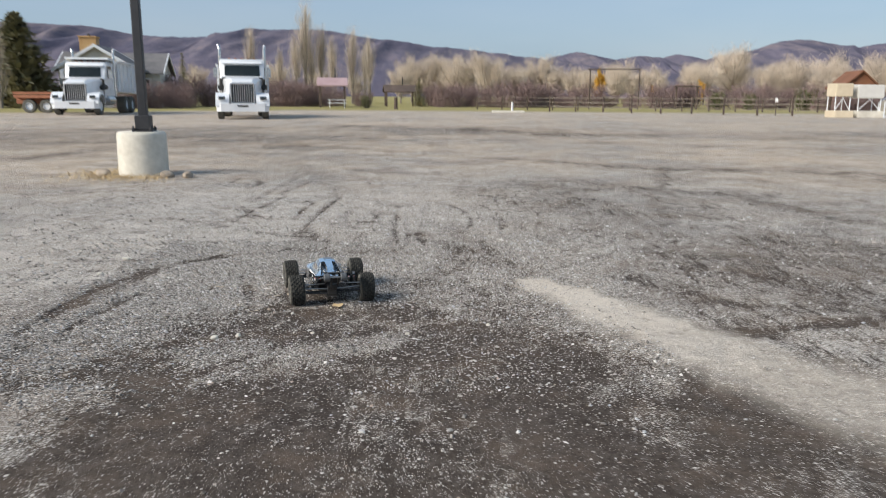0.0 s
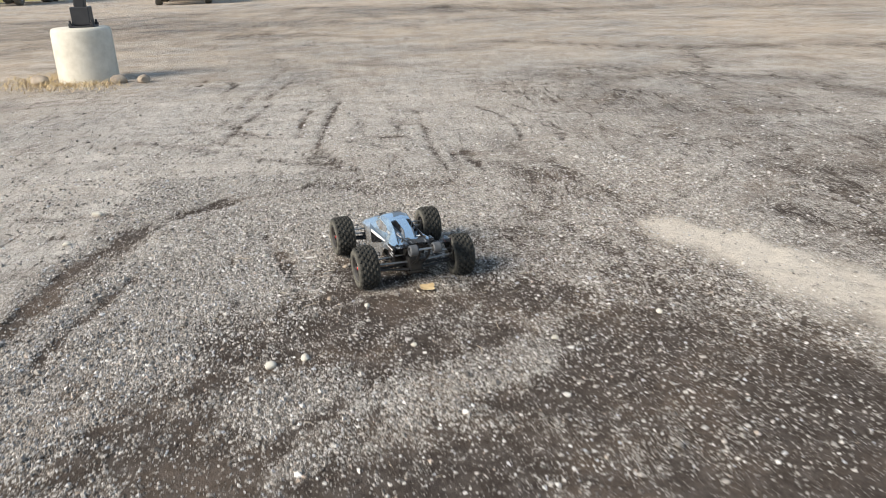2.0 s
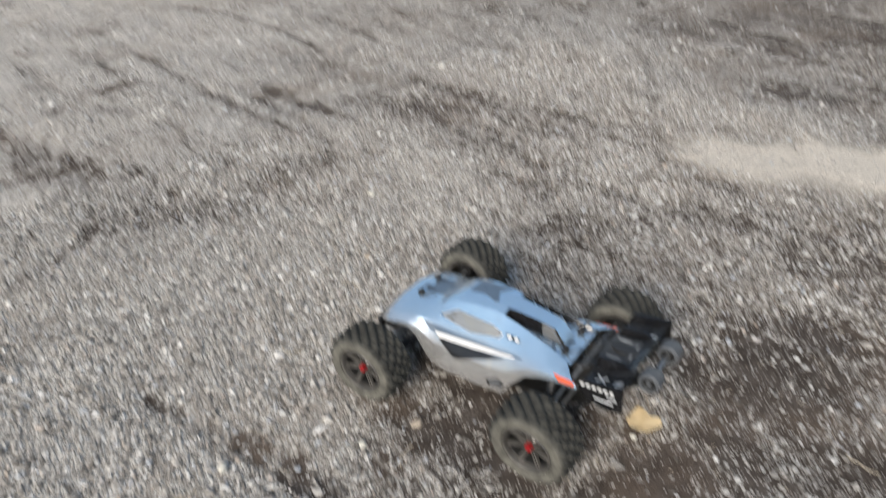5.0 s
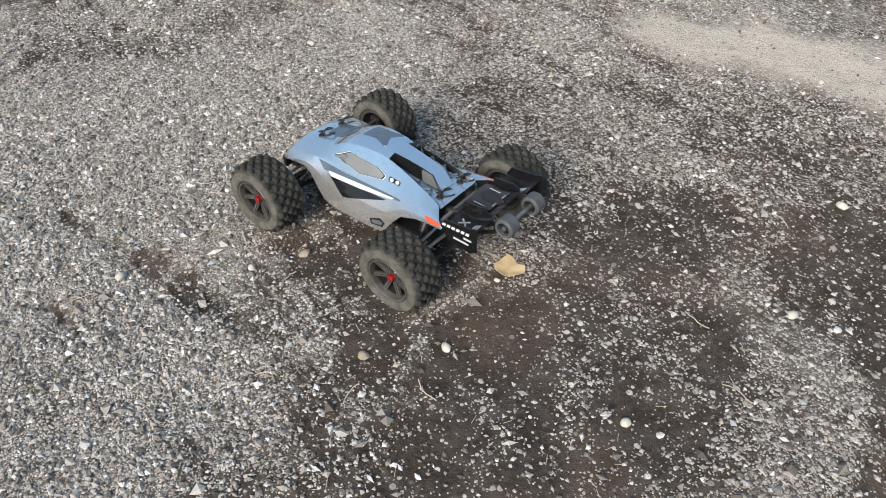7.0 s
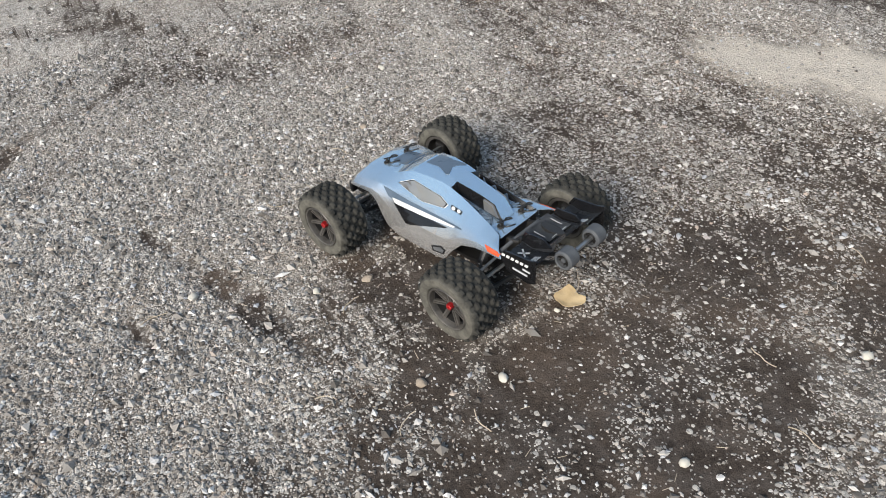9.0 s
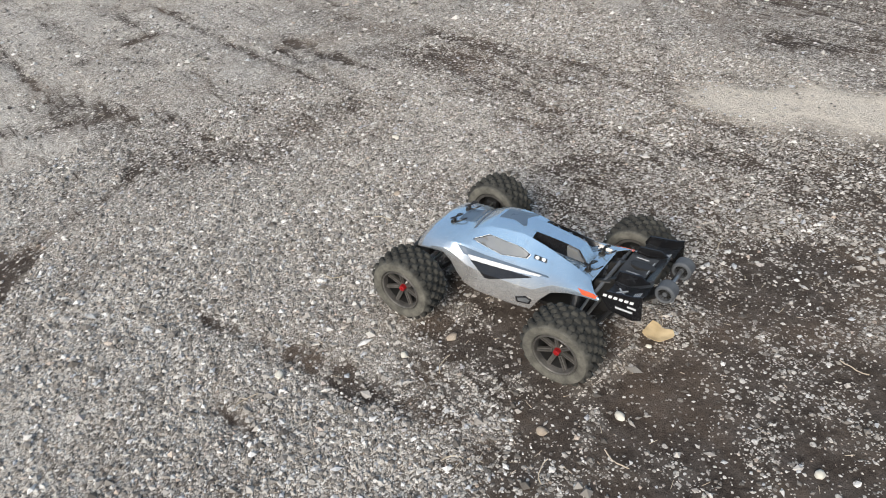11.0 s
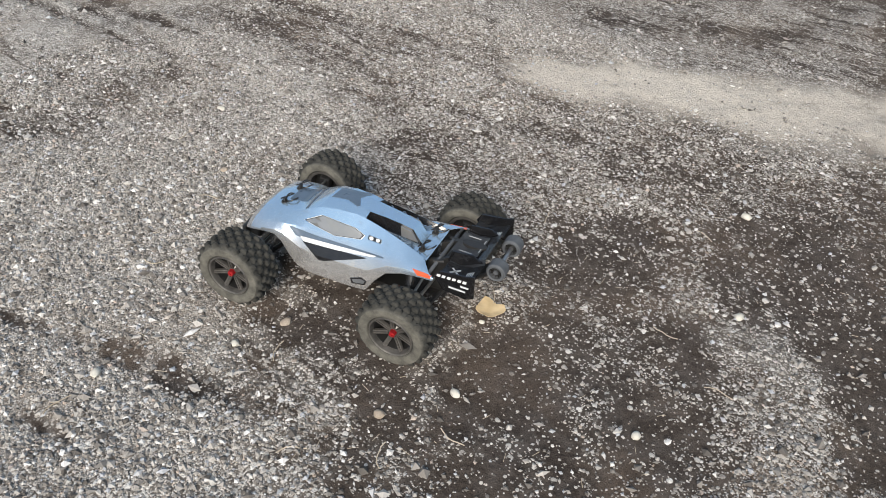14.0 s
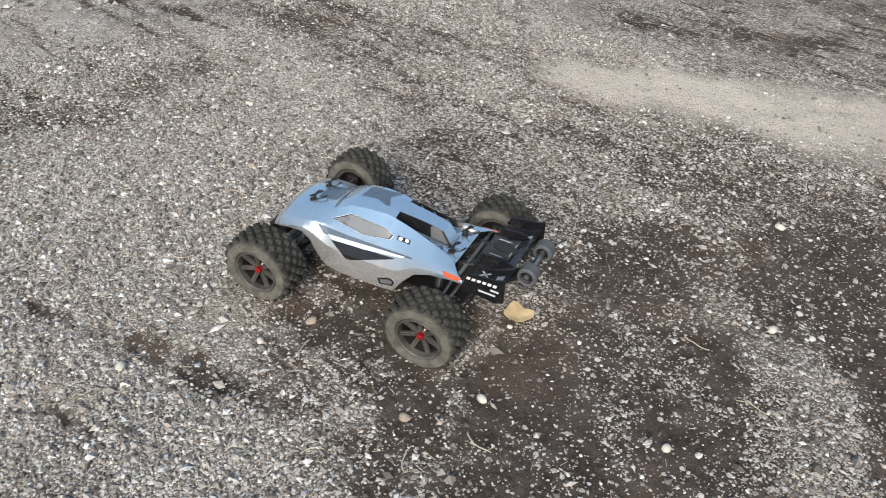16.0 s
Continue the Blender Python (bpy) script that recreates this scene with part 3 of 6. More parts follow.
def worn_at(px, py):
    """Stretches where the stones lie clean, dry and pale."""
    out = np.zeros(px.shape)
    for cx, cy, rx, ry, k in ((-2.0, 5.9, 1.9, 1.9, 1.0), (-1.3, 7.6, 3.2, 1.9, 0.8), (-1.9, 4.6, 0.5, 0.9, 0.8), (1.4, 8.5, 2.4, 3.0, 0.35)):
        d = np.hypot((px - cx) / rx, (py - cy) / ry) + 0.25 * waves(px, py, 2.4, 27)
        out = np.maximum(out, k * np.clip(1.7 - 1.3 * d, 0, 1))
    return out


def grass_at(px, py):
    edge = 59 + 0.95 * np.minimum(px + 10, 0) + 1.2 * waves(px, py, 0.25, 12)
    return np.clip((py - edge) / 1.5, 0, 1) * np.clip((30 - px + py * 0.3) / 20, 0.25, 1)


def height_at(px, py):
    near = np.exp(-((px / 14) ** 2 + ((py - 4) / 16) ** 2))
    h = 0.006 * waves(px, py, 3.0, 21) + 0.004 * waves(px, py, 17, 22) + 0.002 * waves(px, py, 60, 23)
    return near * (h - 0.012 * soil_at(px, py) + 0.006 * dust_at(px, py))


def axis_steps(lo, hi, step, far):
    mid = list(np.arange(lo, hi + step / 2, step))
    out, d, x = [], step, hi
    while x < far:
        d *= 1.12
        x += d
        out.append(x)
    back, d, x = [], step, lo
    while x > -far:
        d *= 1.12
        x -= d
        back.append(x)
    return np.array(back[::-1] + mid + out)


def flat_mesh(name, verts, faces, material):
    me = bpy.data.meshes.new(name)
    n, m, k = len(verts), len(faces), faces.shape[1]
    me.vertices.add(n)
    me.vertices.foreach_set("co", verts.astype(np.float32).ravel())
    me.loops.add(m * k)
    me.loops.foreach_set("vertex_index", faces.astype(np.int32).ravel())
    me.polygons.add(m)
    me.polygons.foreach_set("loop_start", np.arange(0, m * k, k, dtype=np.int32))
    me.update(calc_edges=True)
    me.materials.append(M[material])
    return me


def build_ground():
    xs, ys = axis_steps(-3.2, 3.0, 0.022, 4000), axis_steps(0.6, 9.6, 0.022, 4000)
    gx, gy = np.meshgrid(xs, ys)
    px, py = gx.ravel(), gy.ravel()
    verts = np.stack([px, py, height_at(px, py)], 1)
    i = np.arange(len(ys) - 1)[:, None] * len(xs) + np.arange(len(xs) - 1)[None]
    i = i.ravel()
    faces = np.stack([i, i + 1, i + 1 + len(xs), i + len(xs)], 1)
    me = flat_mesh("ground", verts, faces, "ground")
    for key, fn in (("worn", worn_at), ("silt", silt_at), ("soil", soil_at), ("dust", dust_at), ("grass", grass_at)):
        me.attributes.new(key, "FLOAT", "POINT").data.foreach_set("value", fn(px, py).astype(np.float32))
    me.shade_smooth()
    tagged(new("ground", me), "grey-brown gravel yard with dark curved wheel tracks and a pale dusty strip", "gravel yard", kind="structure")


build_ground()

# ---- the toy truck ----
from mathutils.bvhtree import BVHTree

TOY = Matrix(((-0.276, -0.961, 0, -0.664), (0.961, -0.276, 0, 4.149), (0, 0, 1, 0.0), (0, 0, 0, 1)))


def shell_rings():
    """Half sections of the body shell: x, then (y, z) from the middle line to the lower edge."""
    rows = (
        (0.249, 0.118, (0.030, 0.117), (0.062, 0.110), (0.074, 0.102), (0.078, 0.099)),
        (0.241, 0.133, (0.036, 0.132), (0.076, 0.123), (0.090, 0.113), (0.094, 0.108)),
        (0.222, 0.146, (0.042, 0.145), (0.085, 0.135), (0.100, 0.123), (0.104, 0.117)),
        (0.192, 0.154, (0.046, 0.153), (0.088, 0.142), (0.103, 0.131), (0.107, 0.124)),
        (0.160, 0.159, (0.048, 0.157), (0.086, 0.146), (0.100, 0.134), (0.104, 0.124)),
        (0.140, 0.163, (0.049, 0.160), (0.083, 0.147), (0.098, 0.128), (0.105, 0.110)),
        (0.122, 0.170, (0.049, 0.166), (0.080, 0.147), (0.099, 0.118), (0.108, 0.086)),
        (0.100, 0.184, (0.048, 0.179), (0.077, 0.146), (0.099, 0.106), (0.110, 0.063)),
        (0.070, 0.199, (0.047, 0.193), (0.074, 0.146), (0.098, 0.101), (0.111, 0.055)),
        (0.030, 0.205, (0.045, 0.199), (0.071, 0.145), (0.097, 0.100), (0.110, 0.055)),
        (-0.015, 0.204, (0.041, 0.199), (0.070, 0.143), (0.095, 0.100), (0.108, 0.054)),
        (-0.036, 0.201, (0.040, 0.195), (0.070, 0.143), (0.094, 0.100), (0.107, 0.054)),
        (-0.046, 0.172, (0.040, 0.193), (0.070, 0.143), (0.094, 0.101), (0.106, 0.054)),
        (-0.068, 0.168, (0.042, 0.189), (0.071, 0.143), (0.093, 0.102), (0.104, 0.055)),
        (-0.088, 0.165, (0.044, 0.184), (0.073, 0.145), (0.091, 0.115), (0.099, 0.086)),
        (-0.112, 0.161, (0.047, 0.178), (0.075, 0.148), (0.089, 0.130), (0.095, 0.113)),
        (-0.150, 0.156, (0.052, 0.168), (0.079, 0.152), (0.090, 0.141), (0.095, 0.128)),
        (-0.190, 0.151, (0.057, 0.158), (0.084, 0.151), (0.093, 0.145), (0.097, 0.136)),
        (-0.222, 0.149, (0.062, 0.153), (0.088, 0.150), (0.096, 0.146), (0.099, 0.140)),
    )
    rings = []
    for x, top, *half in rows:
        # the tail is cut away in the middle, over the shock tower
        back = 0.034 if x < -0.21 else 0.008 if x < -0.18 else 0.0
        left = [(x + back * max(0.0, 1 - k * 0.6), y, z) for k, (y, z) in enumerate(half)]
        # behind the roof the deck lies sunk between two rails
        inner = half[0][0] - 0.006 if x < -0.04 else half[0][0] * 0.5
        mid = [(x + back, -inner, top), (x + back, inner, top)]
        rings.append([(px, -y, z) for px, y, z in left[::-1]] + mid + left)
    return rings


def shell_bm():
    bm = bmesh.new()
    # black inside the rails and across the rear of the roof
    loft(bm, shell_rings(), mats=lambda k, i: 1 if (12 <= k <= 16 and i in (3, 5)) or (k == 11 and i in (3, 4, 5)) else 0)
    bmesh.ops.recalc_face_normals(bm, faces=bm.faces)
    if sum(f.normal.z for f in bm.faces) < 0:
        bmesh.ops.reverse_faces(bm, faces=bm.faces)
    return bm


def decal(tree, outline, material, parent, name, way, side=1, lift=0.0012, cuts=3, label=""):
    """A thin film laid on the shell: an outline in the plane across `way`, pressed onto it."""
    bm = bmesh.new()
    way = Vector(way)
    face = bm.faces.new([bm.verts.new((p[0], p[1] * side, p[2])) for p in outline])
    bmesh.ops.triangulate(bm, faces=[face])
    bmesh.ops.subdivide_edges(bm, edges=bm.edges, cuts=cuts, use_grid_fill=True)
    d = Vector((way.x, way.y * side, way.z)).normalized()
    for v in bm.verts:
        hit, nor, *_ = tree.ray_cast(v.co - d * 0.4, d)
        if hit:
            v.co = hit - d * lift
    ext = bmesh.ops.extrude_face_region(bm, geom=bm.faces[:])
    for g in ext["geom"]:
        if isinstance(g, bmesh.types.BMVert):
            g.co += d * (lift + 0.0012)
    bmesh.ops.recalc_face_normals(bm, faces=bm.faces)
    return part(name, bm, material, parent, label)


def grow(outline, k):
    c = sum((Vector(p) for p in outline), Vector()) / len(outline)
    return [tuple(c + (Vector(p) - c) * k) for p in outline]


def wheel_meshes():
    """Tyre with blocks of tread, dished rim with spokes, and the nut: turned about y, outer face at +y."""
    R, W = 0.0792, 0.082
    bm = bmesh.new()
    # across the tread every block spans three of five columns, round it four of six steps
    rows, count = 6, 19
    steps, cols = count * 6, rows * 5 + 1
    rings = [[(0.047, W * 0.40)], [(0.052, W * 0.47)], [(0.062, W * 0.5)], [(0.070, W * 0.485)]]
    rings += [[(None, W * (0.44 - 0.88 * c / (cols - 1)), c)] for c in range(cols)]
    rings += [[(r, -y)] for r, y in ((0.070, W * 0.485), (0.062, W * 0.5), (0.052, W * 0.47), (0.047, W * 0.40))]
    made = []
    for (spec,) in rings:
        ring = []
        for i in range(steps):
            r, y = spec[0], spec[1]
            if r is None:
                row, inside = min(spec[2] // 5, rows - 1), 1 <= spec[2] % 5 <= 3
                turn = (i + (3 if row % 2 else 0)) % 6
                crown = 1 - 0.05 * (abs(y) / (W * 0.44)) ** 4
                r = R * crown + (0.0042 if inside and turn < 3 else -0.0026)
            a = 2 * math.pi * i / steps
            ring.append((r * math.cos(a), y, r * math.sin(a)))
        made.append(ring)
    loft(bm, made + [made[0]], True)
    bmesh.ops.remove_doubles(bm, verts=bm.verts, dist=0.00001)
    bmesh.ops.recalc_face_normals(bm, faces=bm.faces)
    tyre = bm
    bm = bmesh.new()
    lathe(bm, [(0.049, 0.036), (0.0475, 0.0385), (0.045, 0.037), (0.043, 0.030), (0.042, 0.012), (0.042, -0.034), (0.049, -0.036)], 40)
    lathe(bm, [(0.0, 0.020), (0.012, 0.021), (0.016, 0.017), (0.016, 0.006), (0.0, 0.006)], 20)
    for i in range(7):
        rot = Matrix.Rotation(2 * math.pi * i / 7, 3, "Y")
        c = rot @ Vector((0.0285, 0.0235, 0))
        box(bm, c.x, c.y, c.z, 0.034, 0.007, 0.0095, 0.0012, rot @ Matrix.Rotation(0.18, 3, "Z"))
        c = rot @ Vector((0.0285, 0.0265, 0))
        box(bm, c.x, c.y, c.z, 0.030, 0.005, 0.0035, 0, rot @ Matrix.Rotation(0.18, 3, "Z"))
    rim = bm
    bm = bmesh.new()
    lathe(bm, [(0.0, -0.002), (0.0425, -0.002), (0.0425, 0.026), (0.0415, 0.026), (0.0415, -0.008), (0.0, -0.008)], 30)
    back = bm
    bm = bmesh.new()
    lathe(bm, [(0.0, 0.0315), (0.006, 0.0312), (0.0072, 0.030), (0.0078, 0.021), (0.0, 0.02)], 6)
    lathe(bm, [(0.0, 0.0335), (0.0026, 0.033), (0.0026, 0.028), (0.0, 0.028)], 12)
    return tyre, rim, bm, back


def build_toy():
    toy = thing("toy_truck", "pale blue and silver toy monster truck with dusty tyres on gravel", "toy truck", TOY)
    shell = shell_bm()
    tree = BVHTree.FromBMesh(shell)
    # the shell gets a wall, and softened creases
    body = part("body_shell", shell, ["paint", "gloss_black"], toy, "glossy pale blue shell fading to silver on the flanks", smooth=28)
    solid = body.modifiers.new("wall", "SOLIDIFY")
    solid.thickness, solid.offset = 0.0018, -1
    bev = body.modifiers.new("soft", "BEVEL")
    bev.width, bev.segments, bev.limit_method, bev.angle_limit = 0.002, 2, "ANGLE", radians(14)

    # spine behind the roof with black sides
    bm = bmesh.new()
    rows = ((-0.030, 0.2015, 0.022, 0.026), (-0.046, 0.2000, 0.021, 0.026), (-0.08, 0.1965, 0.019, 0.024), (-0.11, 0.192, 0.0175, 0.022), (-0.137, 0.186, 0.016, 0.021), (-0.160, 0.156, 0.018, 0.022))
    loft(bm, [[(x, -b, 0.148), (x, -a, z), (x, a, z), (x, b, 0.148)] for x, z, a, b in rows], mats=lambda k, i: 0 if i == 1 else 1)
    bmesh.ops.recalc_face_normals(bm, faces=bm.faces)
    part("roof_spine", bm, ["paint", "gloss_black"], body, "roof spine with black sides")
    for s in (1, -1):
        bm = bmesh.new()
        prism(bm, [(-0.112, 0.164), (-0.110, 0.189), (-0.134, 0.184), (-0.151, 0.161)], s * 0.0165, s * 0.0225, 1)
        part("spine_window", bm, "window_film", body, "silvered side window")
        bm = bmesh.new()
        for k in range(3):
            x = -0.055 - 0.032 * k
            tube(bm, (x, s * 0.042, 0.187 - 0.0085 * k), (x - 0.02, s * 0.028, 0.170 - 0.005 * k), 0.0022, sides=6)
            tube(bm, (x - 0.032, s * 0.045, 0.179 - 0.0085 * k), (x - 0.02, s * 0.028, 0.170 - 0.005 * k), 0.0022, sides=6)
        part("shelf_braces", bm, "dark_grey", body, "slate-blue triangular braces")

    way = (0, -0.75, -0.62)
    up = (0, 0, -1)
    for s in (1, -1):
        window = [(0.100, 0.2, 0.170), (0.060, 0.2, 0.187), (-0.018, 0.2, 0.184), (-0.040, 0.2, 0.177), (-0.034, 0.2, 0.169), (0.024, 0.2, 0.161)]
        out = []
        for x, y, z in window:
            out.append((x, 0.06 + 0.02 - (z - 0.17) * 0.75, z))
        decal(tree, grow(out, 1.07), "white_film", body, "window_edge", way, s, 0.0008)
        decal(tree, grow(out, 1.035), "gloss_black", body, "window_line", way, s, 0.0015)
        decal(tree, grow(out, 0.985), "window_film", body, "side_window", way, s, 0.0022, label="smoky silver window film with a thin dark outline")
        decal(tree, [(0.133, 0.09, 0.150), (0.112, 0.09, 0.128), (0.03, 0.09, 0.130), (-0.100, 0.09, 0.146), (-0.098, 0.09, 0.150), (0.06, 0.09, 0.146)], "dark_grey", body, "flank_stripe", way, s, 0.0008)
        decal(tree, [(0.102, 0.09, 0.131), (0.085, 0.09, 0.113), (-0.075, 0.09, 0.140), (-0.082, 0.09, 0.146)], "white_film", body, "flank_flash", way, s, 0.0015)
        decal(tree, [(0.094, 0.09, 0.119), (0.050, 0.09, 0.082), (0.036, 0.09, 0.084), (-0.056, 0.09, 0.128), (-0.058, 0.09, 0.131)], "gloss_black", body, "flank_wedge", way, s, 0.0018, label="black wedge film")
        decal(tree, [(-0.030, 0.1, 0.073), (-0.036, 0.1, 0.062), (-0.066, 0.1, 0.066), (-0.070, 0.1, 0.078), (-0.056, 0.1, 0.083)], "gloss_black", body, "vent_edge", (0, -1, -0.2), s, 0.001)
        decal(tree, [(-0.036, 0.1, 0.072), (-0.040, 0.1, 0.066), (-0.063, 0.1, 0.069), (-0.066, 0.1, 0.076), (-0.055, 0.1, 0.079)], "grey_plastic", body, "side_vent", (0, -1, -0.2), s, 0.0022)
        decal(tree, [(-0.172, 0.09, 0.1478), (-0.186, 0.1, 0.1425), (-0.216, 0.1, 0.1448), (-0.217, 0.09, 0.147)], "red_film", body, "tail_flash", way, s, 0.001, label="orange-red tail film")
        decal(tree, [(-0.052, 0.06, 0.170), (-0.052, 0.06, 0.158), (-0.084, 0.06, 0.157), (-0.084, 0.06, 0.168)], "gloss_black", body, "screw_plate", way, s, 0.001)
        for x in (-0.060, -0.076):
            ring = [(x + 0.0052 * math.cos(a * 0.785), 0.06, 0.1635 + 0.0052 * math.sin(a * 0.785)) for a in range(8)]
            decal(tree, ring, "white_film", body, "screw_mark", way, s, 0.002, 0)
    decal(tree, [(0.176, -0.040, 0.3), (0.176, 0.012, 0.3), (0.127, 0.016, 0.3), (0.127, -0.044, 0.3)], "dark_grey", body, "hood_panel", up)
    decal(tree, [(0.112, -0.050, 0.3), (0.112, 0.046, 0.3), (0.105, 0.047, 0.3), (0.105, -0.051, 0.3)], "dark_grey", body, "windscreen_stripe", up)
    decal(tree, [(0.060, -0.030, 0.3), (0.064, 0.012, 0.3), (0.022, 0.012, 0.3), (-0.004, 0.022, 0.3), (-0.010, 0.018, 0.3), (0.004, -0.008, 0.3), (-0.010, -0.036, 0.3), (-0.004, -0.040, 0.3), (0.022, -0.030, 0.3)], "dark_grey", body, "roof_chevron", up, label="slate chevron film on the roof")

    # body posts with bent-wire clips
    for x, y, z in ((0.181, 0.026, 0.155), (0.181, -0.036, 0.155), (-0.166, 0.032, 0.154), (-0.166, -0.034, 0.154)):
        bm = bmesh.new()
        tube(bm, (x, y, z - 0.06), (x, y, z + 0.012), 0.0035, 0.003, 8)
        tube(bm, (x, y, z), (x, y, z + 0.003), 0.008, 0.007, 10)
        post = part("body_post", bm, "black_plastic", toy)
        bm = bmesh.new()
        loop = [(x + 0.013 * math.cos(a * 0.5 - 1.2) - 0.012, y + 0.015 * math.sin(a * 0.5 - 1.2) - 0.014, z + 0.008 + 0.003 * math.sin(a)) for a in range(10)]
        chain(bm, [(x + 0.008, y + 0.003, z + 0.008)] + loop, 0.0016, 6)
        part("body_clip", bm, "black_plastic", post, "black bent-wire body clip")

    # chassis
    bm = bmesh.new()
    prism(bm, [(0.22, 0.03), (0.16, 0.042), (0.1, 0.06), (-0.1, 0.06), (-0.16, 0.042), (-0.225, 0.03), (-0.225, -0.03), (-0.16, -0.042), (-0.1, -0.06), (0.1, -0.06), (0.16, -0.042), (0.22, -0.03)], 0.043, 0.051)
    part("chassis_plate", bm, "black_plastic", toy)
    bm = bmesh.new()
    box(bm, 0.02, 0.035, 0.075, 0.15, 0.045, 0.045, 0.004)
    box(bm, 0.0, -0.035, 0.072, 0.11, 0.04, 0.04, 0.004)
    part("battery_box", bm, "black_plastic", toy)
    bm = bmesh.new()
    for k in range(9):
        tube(bm, (-0.07 - k * 0.006, 0, 0.085), (-0.074 - k * 0.006, 0, 0.085), 0.024 if k % 2 else 0.021, sides=20)
    part("motor", bm, "black_plastic", toy)
    for sx, nm in ((1, "front_gearbox"), (-1, "rear_gearbox")):
        bm = bmesh.new()
        box(bm, sx * 0.194, 0, 0.078, 0.058, 0.05, 0.055, 0.006)
        part(nm, bm, "black_plastic", toy)
        bm = bmesh.new()
        prism(bm, [(-0.062, 0.135), (-0.058, 0.142), (-0.02, 0.128), (0.02, 0.128), (0.058, 0.142), (0.062, 0.135), (0.028, 0.08), (-0.028, 0.08)], sx * 0.168 - 0.003, sx * 0.168 + 0.003, 0)
        part("shock_tower", bm, "black_plastic", toy)
        for s in (1, -1):
            bm = bmesh.new()
            for dx in (0.024, -0.024):
                chain(bm, [(sx * 0.194 + dx, s * 0.028, 0.058), (sx * 0.194 + dx * 0.4, s * 0.15, 0.066)], 0.005, 8)
            tube(bm, (sx * 0.194 + 0.014, s * 0.10, 0.062), (sx * 0.194 - 0.014, s * 0.10, 0.062), 0.005, sides=8)
            part("suspension_arm", bm, "black_plastic", toy)
            bm = bmesh.new()
            tube(bm, (sx * 0.184, s * 0.03, 0.108), (sx * 0.19, s * 0.155, 0.104), 0.0032, sides=8)
            part("camber_link", bm, "steel", toy)
            bm = bmesh.new()
            tube(bm, (sx * 0.194, s * 0.025, 0.08), (sx * 0.194, s * 0.175, 0.086), 0.004, sides=8)
            part("drive_shaft", bm, "steel", toy)
            a, b = Vector((sx * 0.160, s * 0.056, 0.136)), Vector((sx * 0.172, s * 0.118, 0.068))
            bm = bmesh.new()
            tube(bm, a, a.lerp(b, 0.55), 0.0085, sides=12)
            tube(bm, a.lerp(b, 0.5), b, 0.003, sides=8)
            shock = part("shock_absorber", bm, "black_plastic", toy)
            bm = bmesh.new()
            turns = [a.lerp(b, 0.1 + 0.8 * k / 70) + Vector((0.011 * math.cos(k * 0.62), 0.009 * math.sin(k * 0.62), 0)) for k in range(71)]
            chain(bm, turns, 0.0012, 5)
            part("coil_spring", bm, "black_plastic", shock)
            bm = bmesh.new()
            tube(bm, a - (b - a) * 0.03, a.lerp(b, 0.12), 0.0095, sides=12)
            part("shock_cap", bm, "red_metal", shock, "red anodised cap")
            bm = bmesh.new()
            box(bm, sx * 0.194, s * 0.165, 0.085, 0.028, 0.018, 0.05, 0.004)
            part("hub_carrier", bm, "black_plastic", toy)
    bm = bmesh.new()
    box(bm, 0.245, 0, 0.072, 0.03, 0.13, 0.022, 0.006)
    box(bm, 0.262, 0, 0.078, 0.012, 0.16, 0.03, 0.005)
    part("front_bumper", bm, "black_plastic", toy)
    bm = bmesh.new()
    box(bm, 0.195, 0, 0.108, 0.11, 0.165, 0.016, 0.005)
    part("inner_liner", bm, "black_plastic", toy)
    bm = bmesh.new()
    chain(bm, [(-0.20, 0.045, 0.146), (-0.222, 0.04, 0.150), (-0.222, -0.04, 0.150), (-0.20, -0.045, 0.146)], 0.004, 8)
    part("rear_brace", bm, "black_plastic", toy)

    # wing: stepped deck between tall end plates
    bm = bmesh.new()
    deck = [(-0.238, 0.166), (-0.262, 0.163), (-0.292, 0.170), (-0.314, 0.184)]
    loft(bm, [[(x, -0.108, z), (x, -0.052, z), (x, -0.046, z + 0.012), (x, 0.046, z + 0.012), (x, 0.052, z), (x, 0.108, z)] for x, z in deck])
    bmesh.ops.solidify(bm, geom=bm.faces[:], thickness=0.003)
    bm.faces.ensure_lookup_table()
    part("wing_deck", bm, "wing_film", toy, "black stepped wing deck", smooth=20)
    bm = bmesh.new()
    loft(bm, [[(x, -0.036, z), (x, 0.036, z)] for x, z in ((-0.234, 0.1822), (-0.262, 0.1790), (-0.292, 0.1860))])
    bmesh.ops.solidify(bm, geom=bm.faces[:], thickness=0.0025)
    part("centre_plate", bm, "grey_plastic", toy, "slate-grey raised middle of the wing")
    for y in (0.110, -0.110):
        bm = bmesh.new()
        prism(bm, [(-0.232, 0.166), (-0.242, 0.184), (-0.30, 0.192), (-0.316, 0.198), (-0.318, 0.142), (-0.300, 0.134), (-0.250, 0.140)], y - 0.0016, y + 0.0016, 1)
        plate = part("end_plate", bm, "gloss_black", toy, "black wing end plate with white lettering bars")
        if y > 0:
            bm = bmesh.new()
            for k in range(6):
                x = -0.240 - k * 0.0112
                z = 0.1735 + k * 0.0006
                prism(bm, [(x + 0.0042, z - 0.0032), (x - 0.0034, z - 0.0029), (x - 0.0052, z + 0.0032), (x + 0.0024, z + 0.0029)], y + 0.0016, y + 0.0026, 1)
            part("lettering_bars", bm, "white_film", plate)
            bm = bmesh.new()
            box(bm, -0.297, y + 0.0022, 0.1640, 0.018, 0.001, 0.004)
            box(bm, -0.282, y + 0.0022, 0.153, 0.036, 0.001, 0.004)
            part("small_lettering_bars", bm, "print_grey", plate)
